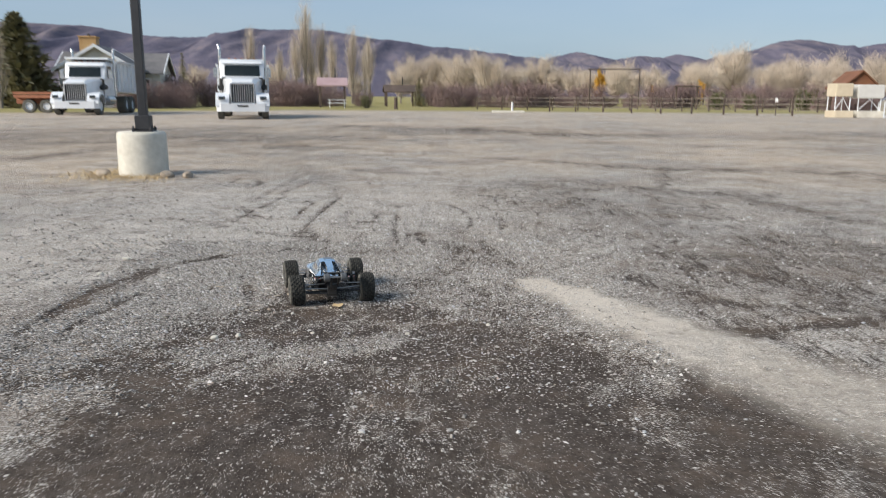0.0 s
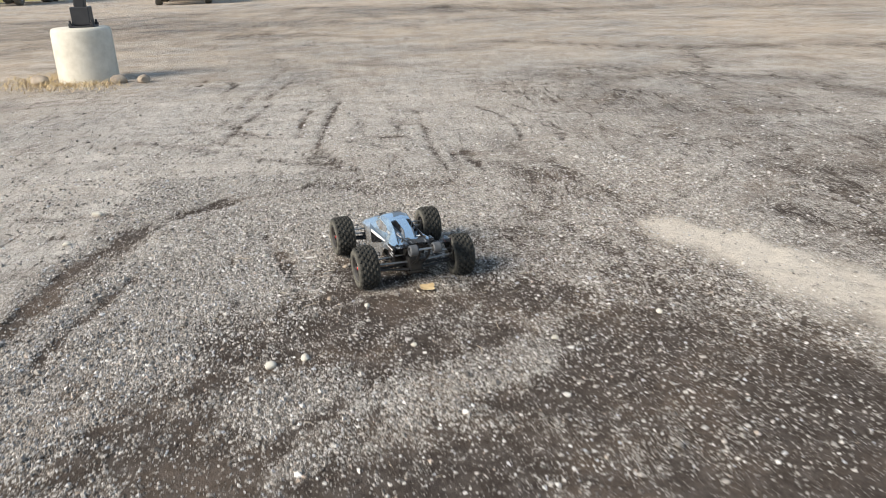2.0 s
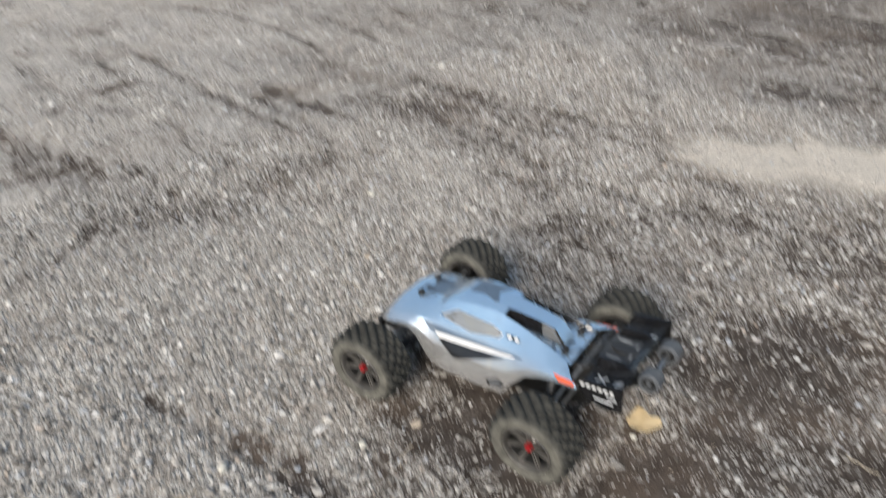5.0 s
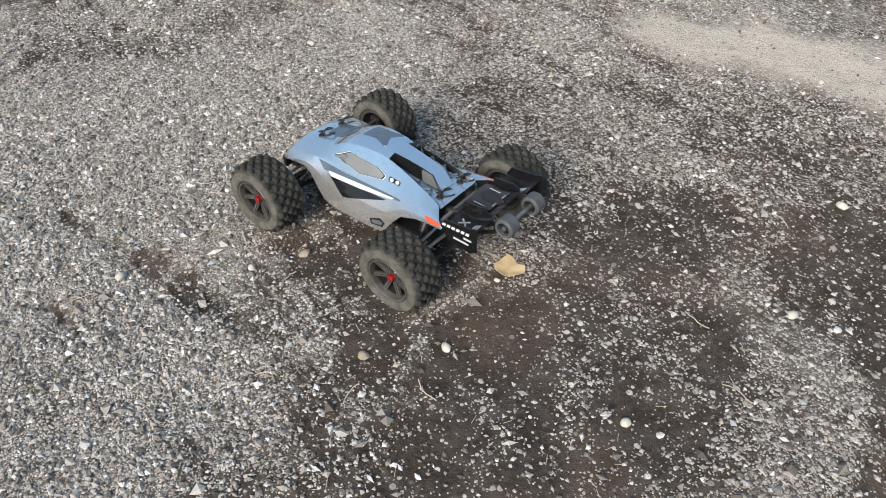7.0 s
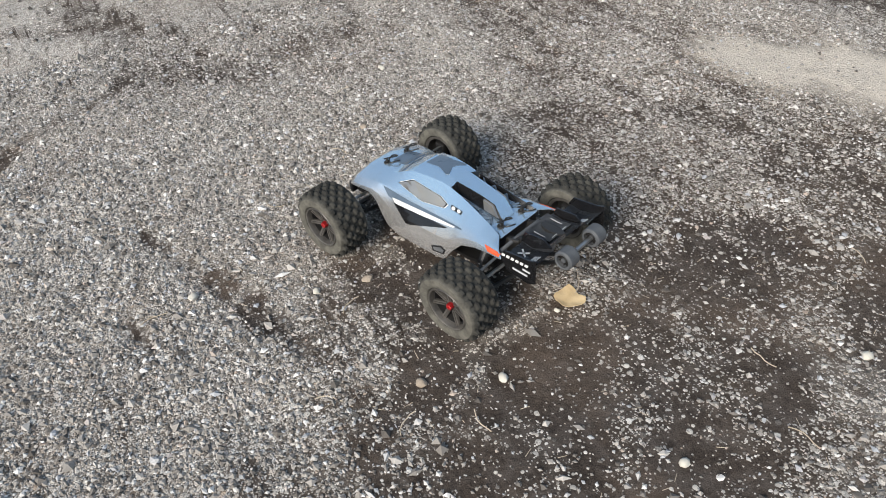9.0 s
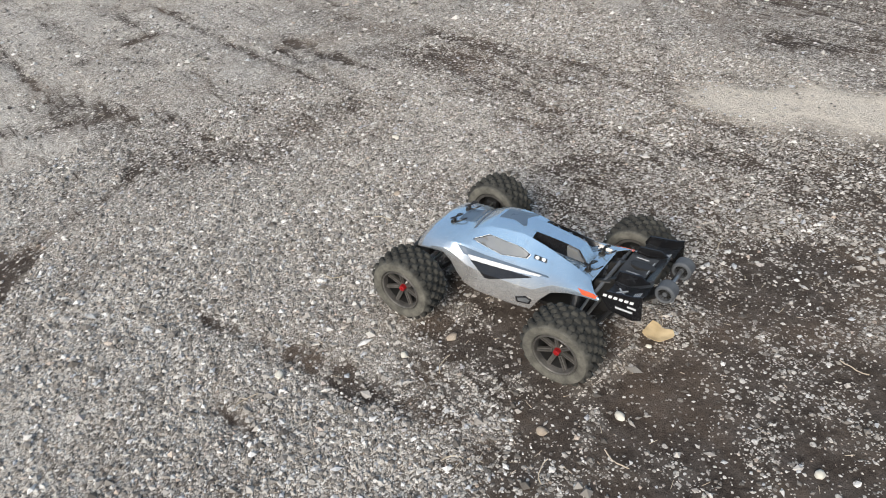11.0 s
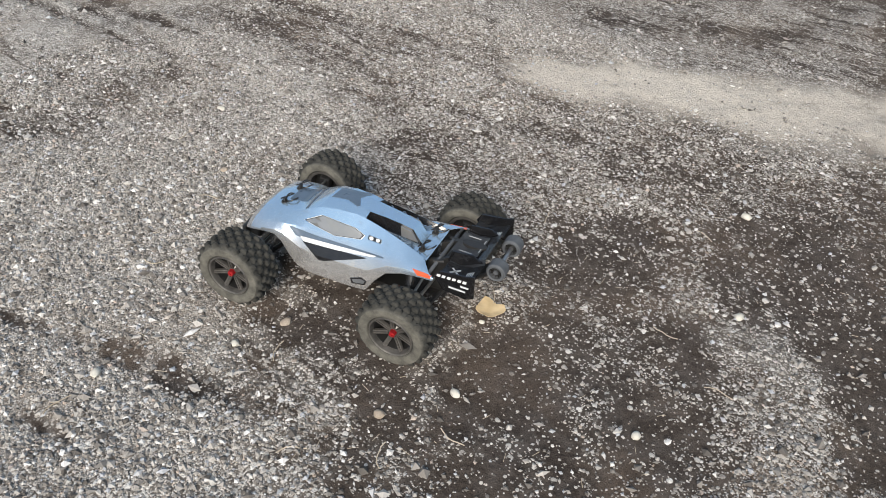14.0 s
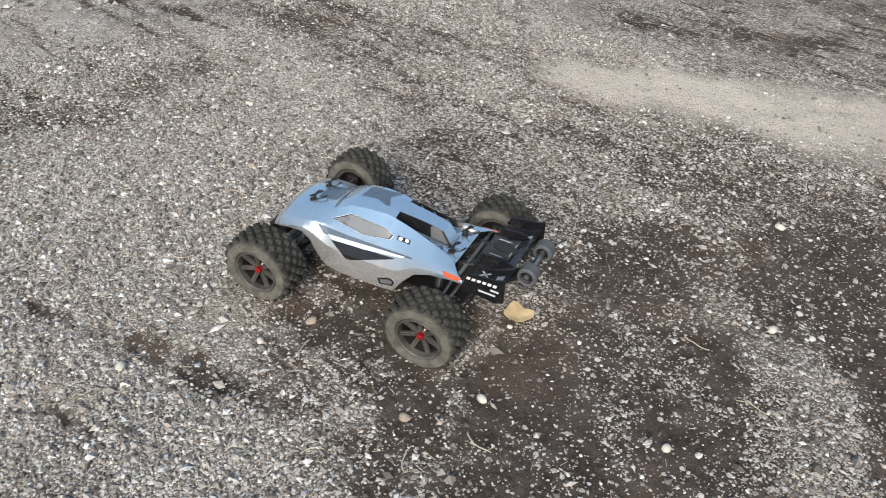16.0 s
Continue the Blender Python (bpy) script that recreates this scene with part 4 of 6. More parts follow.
    for y in (0.05, -0.05):
        bm = bmesh.new()
        prism(bm, [(-0.234, 0.166), (-0.243, 0.193), (-0.288, 0.198), (-0.308, 0.186), (-0.262, 0.162)], y - 0.0015, y + 0.0015, 1)
        part("wing_fin", bm, "gloss_black", toy)
    bm = bmesh.new()
    outline = [(-0.272 + 0.028 * math.cos(a), 0.011 * math.sin(a)) for a in [k * math.pi / 8 for k in range(16)]]
    prism(bm, outline, 0.177, 0.1865)
    part("wing_button", bm, "black_plastic", toy, "raised oblong wing mount cover")
    bm = bmesh.new()
    for y in (0.027, -0.027):
        box(bm, -0.262, y, 0.1815, 0.03, 0.0014, 0.0012)
    box(bm, -0.288, 0, 0.1855, 0.0014, 0.044, 0.0012)
    part("deck_lines", bm, "print_grey", toy, "thin pale lines printed on the wing")
    for y in (0.076, -0.076):
        bm = bmesh.new()
        box(bm, -0.262, y, 0.1655, 0.024, 0.0035, 0.001, 0, Matrix.Rotation(0.7, 3, "Z"))
        box(bm, -0.262, y, 0.1655, 0.024, 0.0035, 0.001, 0, Matrix.Rotation(-0.7, 3, "Z"))
        for k in range(4):
            box(bm, -0.290 - k * 0.004, y + 0.012, 0.1725 + 0.0022 * k, 0.0016, 0.024, 0.001)
        part("corner_marks", bm, "print_grey", toy, "pale printed marks on the wing")

    # arms that carry the wing, and the tower's crossbar
    for y in (0.034, -0.034):
        bm = bmesh.new()
        prism(bm, [(-0.182, 0.112), (-0.186, 0.140), (-0.214, 0.152), (-0.250, 0.172), (-0.262, 0.166), (-0.222, 0.132), (-0.206, 0.108)], y - 0.004, y + 0.004, 1)
        part("wing_mount", bm, "black_plastic", toy)
    bm = bmesh.new()
    chain(bm, [(-0.203, 0.078, 0.137), (-0.209, 0.03, 0.149), (-0.209, -0.03, 0.149), (-0.203, -0.078, 0.137)], 0.0042, 8)
    part("tower_crossbar", bm, "grey_plastic", toy, "dusty grey crossbar behind the shell")

    # wheelie bar
    bm = bmesh.new()
    for y in (0.016, -0.016):
        chain(bm, [(-0.215, y, 0.075), (-0.290, y * 1.1, 0.118), (-0.326, y * 1.2, 0.150), (-0.340, y * 1.2, 0.178)], 0.0048, 8)
    box(bm, -0.300, 0, 0.128, 0.02, 0.034, 0.006, 0.002)
    bar = part("wheelie_bar", bm, "black_plastic", toy)
    bm = bmesh.new()
    tube(bm, (-0.340, 0.042, 0.178), (-0.340, -0.042, 0.178), 0.0045, sides=10)
    part("bar_axle", bm, "steel", bar)
    rib = None
    for s in (1, -1):
        bm = bmesh.new()
        y = s * 0.044
        lathe(bm, [(0.0175, 0.016), (0.0205, 0.012), (0.0205, -0.012), (0.0175, -0.016), (0.0135, -0.015), (0.0135, 0.015)], 28)
        lathe(bm, [(0.0, 0.011), (0.005, 0.012), (0.005, -0.012), (0.0, -0.011)], 12)
        wheel = part("bar_wheel", bm, "grey_plastic", toy, "small ribbed dusty grey wheel")
        wheel.matrix_local = Matrix.Translation((-0.340, y, 0.178))
        for i in range(12):
            if rib is None:
                bm = bmesh.new()
                box(bm, 0.009, 0, 0, 0.009, 0.02, 0.0012)
                spoke = part("rib", bm, "black_plastic", wheel)
                rib = spoke.data
            else:
                spoke = tagged(new("rib", rib))
                spoke.parent = wheel
            spoke.matrix_local = Matrix.Rotation(2 * math.pi * i / 12, 4, "Y")

    # wheels
    tyre, rim, nut, back = wheel_meshes()
    made = None
    for sx in (1, -1):
        for s in (1, -1):
            m = pose(sx * 0.194, s * 0.191, 0.0825 if s > 0 else 0.0765, 0, 25 * sx + 40 * s, 0 if s > 0 else 180) @ pose(0, 0, 0, -2, 0, 0)
            if made is None:
                wheel = part("wheel", rim, "gunmetal", toy, "black spoked rim in a muddy knobbly tyre", smooth=30)
                part("tyre", tyre, "toy_rubber", wheel, "dusty black knobbly rubber", smooth=35)
                part("wheel_nut", nut, "red_metal", wheel, "red anodised wheel nut", smooth=30)
                part("rim_back", back, "black_plastic", wheel, "black recessed rim back", smooth=30)
                wheel.matrix_local = m
                made = wheel
            else:
                copy_thing(made, m)
    return toy


build_toy()

# ---- lamp post on its concrete pier ----
def build_lamp():
    lamp = thing("lamp_post", "tall black square lamp post bolted to a round concrete pier", "lamp post", pose(-4.26, 10.56, 0, 0, 0, 8))
    bm = bmesh.new()
    lathe(bm, [(0.0, -0.3), (0.336, -0.3), (0.334, 0.2), (0.329, 0.565), (0.318, 0.595), (0.295, 0.61), (0.0, 0.612)], 40, "Z", False)
    part("concrete_pier", bm, "concrete", lamp, "pale weathered round concrete pier", smooth=40)
    bm = bmesh.new()
    box(bm, 0.05, -0.03, 0.622, 0.27, 0.27, 0.02, 0.004)
    part("base_plate", bm, "pole_paint", lamp)
    for a in (45, 135, 225, 315):
        bm = bmesh.new()
        x, y = 0.05 + 0.165 * math.cos(radians(a)), -0.03 + 0.165 * math.sin(radians(a))
        tube(bm, (x, y, 0.61), (x, y, 0.69), 0.012, sides=8)
        tube(bm, (x, y, 0.632), (x, y, 0.66), 0.024, sides=6)
        part("anchor_bolt", bm, "pole_paint", lamp)
    bm = bmesh.new()
    box(bm, 0.05, -0.03, 0.735, 0.2, 0.2, 0.2, 0.01)
    part("base_cover", bm, "pole_paint", lamp)
    bm = bmesh.new()
    box(bm, 0.05, -0.03, 3.9, 0.118, 0.118, 6.4, 0.012, taper=0.9)
    part("pole", bm, "pole_paint", lamp)


build_lamp()


def lump(bm, r, squash, seed, rough=0.25, sub=2):
    """An uneven rounded stone."""
    g = random.Random(seed)
    off = Vector((g.uniform(0, 50), g.uniform(0, 50), g.uniform(0, 50)))
    for v in bmesh.ops.create_icosphere(bm, subdivisions=sub, radius=1.0)["verts"]:
        k = 1 + rough * noise.noise(v.co * 1.1 + off) + rough * 0.4 * noise.noise(v.co * 2.7 + off)
        v.co = Vector((v.co.x * r * k, v.co.y * r * 0.8 * k, v.co.z * r * squash * k))


def build_rocks():
    for k, (x, y, r, label) in enumerate(((-4.72, 10.28, 0.11, "tan rounded rock beside the concrete pier"), (-3.80, 10.2, 0.10, "brown rough rock beside the concrete pier"), (-3.52, 10.2, 0.09, "pale rock near the concrete pier"))):
        bm = bmesh.new()
        lump(bm, r, 0.62, k + 5)
        ob = mesh_ob("rock", bm, "rock", smooth=40)
        ob.matrix_world = pose(x, y, r * 0.38, 0, 0, 50 * k)
        tagged(ob, label, "rock", "rocks round the pier")
    # dry grass at the foot of the pier
    bm = bmesh.new()
    g = random.Random(4)
    for _ in range(1500):
        a = g.uniform(1.9, 5.4)
        d = 0.35 + abs(g.gauss(0, 0.3))
        x, y = -4.26 + d * math.cos(a) * 1.2, 10.56 + d * math.sin(a)
        h, w, lean = g.uniform(0.015, 0.075), 0.005, g.uniform(0, 6.28)
        p = Vector((x, y, 0))
        side = Vector((math.cos(lean + 1.57), math.sin(lean + 1.57), 0)) * w
        tip = p + Vector((math.cos(lean), math.sin(lean), 0)) * h * 1.3 + Vector((0, 0, h))
        bm.faces.new((bm.verts.new(p - side), bm.verts.new(p + side), bm.verts.new(tip)))
    tagged(mesh_ob("dry_grass", bm, "straw"), "dry straw-coloured grass round the concrete pier", "grass", kind="stuff")


build_rocks()


# ---- heavy trucks ----
def truck_wheel(parent, x, y, r, w):
    bm = bmesh.new()
    lathe(bm, [(r * 0.56, w / 2), (r * 0.9, w / 2), (r, w * 0.36), (r, -w * 0.36), (r * 0.9, -w / 2), (r * 0.56, -w / 2)], 28)
    bmesh.ops.translate(bm, verts=bm.verts, vec=(x, y, r))
    wheel = part("wheel", bm, "rubber", parent, "black truck tyre", smooth=35)
    bm = bmesh.new()
    s = 1 if y > 0 else -1
    lathe(bm, [(0.0, s * w * 0.2), (r * 0.25, s * w * 0.22), (r * 0.3, s * w * 0.05), (r * 0.5, 0), (r * 0.57, s * w * 0.46), (r * 0.57, -s * w * 0.4), (0.0, -s * w * 0.4)], 20, closed=False)
    bmesh.ops.translate(bm, verts=bm.verts, vec=(x, y, r))
    part("rim", bm, "truck_white", wheel, smooth=35)


def build_truck(label, m, roof, bed_top, shield, amber):
    """A long-nosed dump truck; x forward, front bumper at 0."""
    t = thing("dump_truck", label, "truck", m, "parked trucks")
    bm = bmesh.new()
    loft(bm, [[(x, -a, z0), (x, -b, z1), (x, -b * 0.75, z2), (x, b * 0.75, z2), (x, b, z1), (x, a, z0)] for x, a, b, z0, z1, z2 in ((-0.32, 0.62, 0.58, 0.75, 1.62, 1.74), (-0.5, 0.72, 0.66, 0.75, 1.72, 1.86), (-1.2, 0.85, 0.80, 0.8, 1.82, 1.94), (-1.95, 0.98, 0.93, 0.8, 1.88, 2.0))])
    bm.faces.new([v for v in bm.verts][:6])
    bmesh.ops.recalc_face_normals(bm, faces=bm.faces)
    part("hood", bm, "truck_white", t, smooth=30)
    bm = bmesh.new()
    loft(bm, [[(x, -w, 0.9), (x, -w, zs), (x, -w * 0.93, zt), (x, w * 0.93, zt), (x, w, zs), (x, w, 0.9)] for x, w, zs, zt in ((-1.9, 1.02, 1.9, 1.98), (-2.02, 1.05, 1.98, 2.04), (-2.32, 1.07, roof - 0.16, roof - 0.05), (-2.75, 1.08, roof - 0.1, roof), (-3.6, 1.08, roof - 0.1, roof))])
    bm.faces.new([v for v in bm.verts][-6:])
    bmesh.ops.recalc_face_normals(bm, faces=bm.faces)
    cab = part("cab", bm, "truck_white", t, smooth=30)
    bm = bmesh.new()
    zb, zt = 2.06, roof - 0.33
    loft(bm, [[(-1.98, -0.84, zb), (-1.98, 0.84, zb)], [(-2.17, -0.82, zt), (-2.17, 0.82, zt)]])
    bmesh.ops.solidify(bm, geom=bm.faces[:], thickness=0.03)
    part("windscreen", bm, "glass_dark", cab, "dark windscreen")
    bm = bmesh.new()
    box(bm, -2.22, 0, roof - 0.2, 0.26, 1.9, 0.05, 0.02, Matrix.Rotation(0.35, 3, "Y"))
    part("visor", bm, "truck_white", cab)
    for s in (1, -1):
        bm = bmesh.new()
        prism(bm, [(-2.45, 2.02), (-2.55, roof - 0.25), (-3.2, roof - 0.25), (-3.2, 2.02)], s * 1.075, s * 1.095, 1)
        part("side_window", bm, "glass_dark", cab)
        bm = bmesh.new()
        box(bm, -2.3, s * 1.28, 2.2, 0.08, 0.2, 0.48, 0.02)
        chain(bm, [(-2.35, s * 1.05, 2.5), (-2.3, s * 1.28, 2.45)], 0.015, 6)
        chain(bm, [(-2.35, s * 1.05, 1.95), (-2.3, s * 1.28, 1.97)], 0.015, 6)
        part("mirror", bm, "chrome", cab)
        bm = bmesh.new()
        tube(bm, (-3.7, s * 1.1, 1.0), (-3.7, s * 1.1, roof + 0.2), 0.085, sides=12)
        chain(bm, [(-3.7, s * 1.1, roof + 0.2), (-3.72, s * 1.1, roof + 0.55), (-3.8, s * 1.14, roof + 0.72)], 0.075, 12)
        part("exhaust_stack", bm, "chrome", t, "bright exhaust stack", smooth=35)
        bm = bmesh.new()
        tube(bm, (-1.55, s * 1.02, 1.5), (-2.1, s * 1.02, 1.5), 0.15, sides=14)
        tube(bm, (-1.8, s * 1.02, 1.5), (-1.8, s * 1.02, 1.9), 0.06, sides=10)
        part("air_cleaner", bm, "grille_black", t, smooth=35)
        bm = bmesh.new()
        loft(bm, [[(0.02 - 0.62 + 0.66 * math.cos(a), s * y, 0.62 + 0.62 * math.sin(a)) for y in (0.62, 0.95, 1.22)] + [(-0.6 + 0.56 * math.cos(a), s * 1.24, 0.58 + 0.54 * math.sin(a))] for a in [k * math.pi / 9 for k in range(10)]])
        bmesh.ops.recalc_face_normals(bm, faces=bm.faces)
        bmesh.ops.solidify(bm, geom=bm.faces[:], thickness=0.03)
        part("fender", bm, "truck_white", t, smooth=40)
        bm = bmesh.new()
        box(bm, 0.05, s * 0.94, 0.98, 0.08, 0.32, 0.17, 0.02)
        lamp = part("headlight", bm, "chrome", t)
        bm = bmesh.new()
        box(bm, 0.095, s * 0.94, 0.98, 0.02, 0.25, 0.12, 0.01)
        part("lens", bm, "glass_dark", lamp)
        bm = bmesh.new()
        tube(bm, (-2.1, s * 0.92, 0.78), (-3.3, s * 0.92, 0.78), 0.3, sides=18)
        part("fuel_tank", bm, "chrome", t, smooth=35)
        truck_wheel(t, -0.6, s * 1.02, 0.5, 0.3)
        for x in (-5.6, -6.9):
            truck_wheel(t, x, s * 0.95, 0.5, 0.5)
    bm = bmesh.new()
    box(bm, -0.30, 0, 1.2, 0.1, 1.0, 0.86, 0.04)
    grille = part("grille", bm, "grille_black", t, "black grille in a bright surround")
    bm = bmesh.new()
    for s in (1, -1):
        box(bm, -0.25, s * 0.52, 1.2, 0.12, 0.06, 0.9, 0.015)
        box(bm, -0.25, 0, 1.2 + s * 0.44, 0.12, 1.08, 0.06, 0.015)
    part("surround", bm, "chrome", grille)
    for k in range(9):
        bm = bmesh.new()
        box(bm, -0.24, -0.4 + 0.1 * k, 1.2, 0.03, 0.03, 0.84)
        part("grille_bar", bm, "chrome", grille)
    bm = bmesh.new()
    prism(bm, [(0.1, -1.0), (0.1, 1.0), (-0.1, 1.2), (-0.3, 1.2), (-0.05, 0.9), (-0.05, -0.9), (-0.3, -1.2), (-0.1, -1.2)], 0.36, 0.74)
    bumper = part("bumper", bm, "truck_white", t, "deep pale bumper")
    bm = bmesh.new()
    box(bm, 0.103, 0, 0.62, 0.01, 0.5, 0.08)
    part("plate_bar", bm, "grille_black", bumper)
    for k in range(5):
        bm = bmesh.new()
        box(bm, -2.7, -0.6 + 0.3 * k, roof + 0.02, 0.12, 0.1, 0.05, 0.02)
        part("roof_marker", bm, amber, cab)
    bm = bmesh.new()
    for s in (1, -1):
        box(bm, -4.2, s * 0.4, 0.85, 7.2, 0.12, 0.25)
    part("frame_rails", bm, "grille_black", t)
    # dump body with ribs
    bm = bmesh.new()
    prism(bm, [(-3.95, 1.25), (-3.95, bed_top), (-7.8, bed_top - 0.1), (-8.2, 1.5), (-7.9, 1.15)], -1.24, 1.24, 1)
    bed = part("dump_body", bm, "truck_white", t, "white steel dump body")
    for s in (1, -1):
        for k in range(5):
            bm = bmesh.new()
            box(bm, -4.3 - 0.8 * k, s * 1.27, (1.3 + bed_top - 0.15) / 2, 0.12, 0.07, bed_top - 1.45)
            part("side_rib", bm, "truck_white", bed)
        bm = bmesh.new()
        box(bm, -5.9, s * 1.28, bed_top - 0.06, 3.9, 0.1, 0.12, 0, Matrix.Rotation(-0.026, 3, "Y"))
        part("top_rail", bm, "truck_white", bed)
    if shield:
        bm = bmesh.new()
        prism(bm, [(-3.9, bed_top - 0.12), (-3.9, bed_top + 0.05), (-2.5, bed_top + 0.13), (-2.5, bed_top + 0.03)], -1.15, 1.15, 1)
        part("cab_shield", bm, "truck_white", bed)
    return t


build_truck("white long-nosed dump truck parked at the yard's edge", pose(-9.45, 35.5, 0, 0, 0, -76), 2.88, 2.62, False, "orange_steel")
build_truck("white dump truck with cab shield parked beside an orange trailer", pose(-19.7, 40.3, 0, 0, 0, -82), 2.9, 3.0, True, "orange_steel")


def build_trailer():
    t = thing("trailer", "rusty orange flat equipment trailer behind the white truck", "trailer", pose(-23.6, 45.5, 0, 0, 0, 4))
    bm = bmesh.new()
    box(bm, 0, 0, 0.95, 3.4, 2.2, 0.18, 0.02)
    part("deck", bm, "orange_steel", t)
    for s in (1, -1):
        bm = bmesh.new()
        box(bm, 0, s * 1.08, 1.15, 3.4, 0.08, 0.14)
        part("side_rail", bm, "orange_steel", t)
        for x in (-0.9, 0.1):
            truck_wheel(t, x, s * 0.9, 0.4, 0.25)
    bm = bmesh.new()
    for s in (1, -1):
        box(bm, -0.2, s * 0.5, 0.7, 3.2, 0.12, 0.35)
    part("frame", bm, "orange_steel", t)
    bm = bmesh.new()
    for s in (1, -1):
        chain(bm, [(1.6, s * 0.8, 0.85), (2.6, 0, 0.75)], 0.06, 8)
    tube(bm, (2.4, 0, 0.0), (2.4, 0, 0.9), 0.05)
    part("drawbar", bm, "orange_steel", t)


build_trailer()


# ---- buildings ----
def gable(name, label, m, w, d, wall_h, ridge, wall_mat, roof_mat, over=0.4, fascia=None):
    """Ridge along x; w along x, d along y."""
    t = thing(name, label, "house" if name == "house" else name.replace("_", " "), m)
    bm = bmesh.new()
    prism(bm, [(-d / 2, 0), (d / 2, 0), (d / 2, wall_h), (0, ridge - 0.12), (-d / 2, wall_h)], -w / 2, w / 2, 0)
    wall = part("wall", bm, wall_mat, t)
    k = (ridge - wall_h) / (d / 2)
    for s in (1, -1):
        bm = bmesh.new()
        e = d / 2 + over
        prism(bm, [(0, ridge), (s * e, ridge - k * e), (s * e, ridge - k * e - 0.14), (0, ridge - 0.14)], -w / 2 - over, w / 2 + over, 0)
        part("roof", bm, roof_mat, t)
        if fascia:
            for x in (-w / 2 - over, w / 2 + over):
                bm = bmesh.new()
                prism(bm, [(0, ridge + 0.03), (s * e, ridge + 0.03 - k * e), (s * e, ridge - 0.25 - k * e), (0, ridge - 0.25)], x - 0.04, x + 0.04, 0)
                part("fascia", bm, fascia, t)
    return t, wall


def window_on(parent, x, y, z, w, h):
    bm = bmesh.new()
    for s in (1, -1):
        box(bm, x + s * w / 2, y, z, 0.1, 0.08, h + 0.1)
        box(bm, x, y, z + s * h / 2, w, 0.08, 0.1)
    win = part("window", bm, "truck_white", parent, "white-framed window")
    bm = bmesh.new()
    box(bm, x, y + 0.01, z, w - 0.08, 0.04, h - 0.08)
    part("pane", bm, "glass_dark", win)


def build_buildings():
    house, wall = gable("house", "pale grey house with shingle roof and ochre chimney", pose(-30.4, 71, 0, 0, 0, 12), 8.4, 7.0, 3.2, 4.9, "siding", "roof_grey", 0.4, "truck_white")
    bm = bmesh.new()
    box(bm, -2.2, -0.4, 3.6, 1.45, 1.2, 5.2, 0.03)
    box(bm, -2.2, -0.4, 6.2, 1.6, 1.35, 0.14, 0.02)
    chim = part("chimney", bm, "yellow_brown", house, "ochre boarded chimney")
    bm = bmesh.new()
    tube(bm, (-2.2, -0.4, 6.2), (-2.2, -0.4, 6.5), 0.12)
    part("flue", bm, "grille_black", chim)
    for x in (-2.4, 0.2, 2.8):
        window_on(wall, x, -3.52, 1.9, 1.0, 1.2)
    bm = bmesh.new()
    tube(bm, (2.2, -1.0, 4.4), (2.2, -1.0, 5.1), 0.08)
    part("roof_vent", bm, "truck_white", house)
    # front gable with pale barge boards
    wing, _ = gable("house_wing", "pale front gable with white barge boards on the house", pose(-29.6, 66.5, 0, 0, 0, 100), 5.0, 6.0, 3.4, 5.2, "siding", "roof_grey", 0.45, "truck_white")
    # open picnic shelters
    for x, y, w, ridge, roof_mat, label in ((-11.2, 76, 3.0, 2.9, "roof_red", "small picnic shelter with a faded red metal roof"), (-5.0, 86, 3.8, 2.4, "fence_wood", "low dark timber picnic shelter among the trees")):
        t = thing("picnic_shelter", label, "shelter", pose(x, y, 0, 0, 0, 8), "picnic shelters")
        for s in (1, -1):
            bm = bmesh.new()
            prism(bm, [(0, ridge), (s * 1.7, ridge - 0.75), (s * 1.7, ridge - 0.85), (0, ridge - 0.1)], -w / 2, w / 2, 0)
            part("roof", bm, roof_mat, t)
            for e in (1, -1):
                bm = bmesh.new()
                box(bm, e * (w / 2 - 0.3), s * 1.4, (ridge - 0.7) / 2, 0.16, 0.16, ridge - 0.7)
                part("post", bm, "fence_wood", t)
        bm = bmesh.new()
        tube(bm, (0.3, 0.2, ridge - 0.2), (0.3, 0.2, ridge + 0.9), 0.06, sides=8)
        part("flue", bm, "grille_black", t)
    t = thing("picnic_table", "pale picnic table beside the red-roofed shelter", "table", pose(-10.4, 73.5, 0, 0, 0, 8))
    bm = bmesh.new()
    box(bm, 0, 0, 0.74, 1.8, 0.8, 0.05)
    part("tabletop", bm, "truck_white", t)
    for s in (1, -1):
        bm = bmesh.new()
        box(bm, 0, s * 0.7, 0.45, 1.8, 0.28, 0.05)
        part("bench", bm, "truck_white", t)
        bm = bmesh.new()
        box(bm, s * 0.7, 0, 0.36, 0.08, 1.4, 0.06)
        chain(bm, [(s * 0.7, -0.6, 0), (s * 0.7, -0.25, 0.72)], 0.04, 6)
        chain(bm, [(s * 0.7, 0.6, 0), (s * 0.7, 0.25, 0.72)], 0.04, 6)
        part("leg_frame", bm, "truck_white", t)
    barn, _ = gable("barn", "rust-brown barn roof behind the tanks", pose(38.2, 71, 0, 0, 0, 80), 4, 2.8, 2.5, 3.75, "rust_wood", "rust_wood", 0.3)


build_buildings()


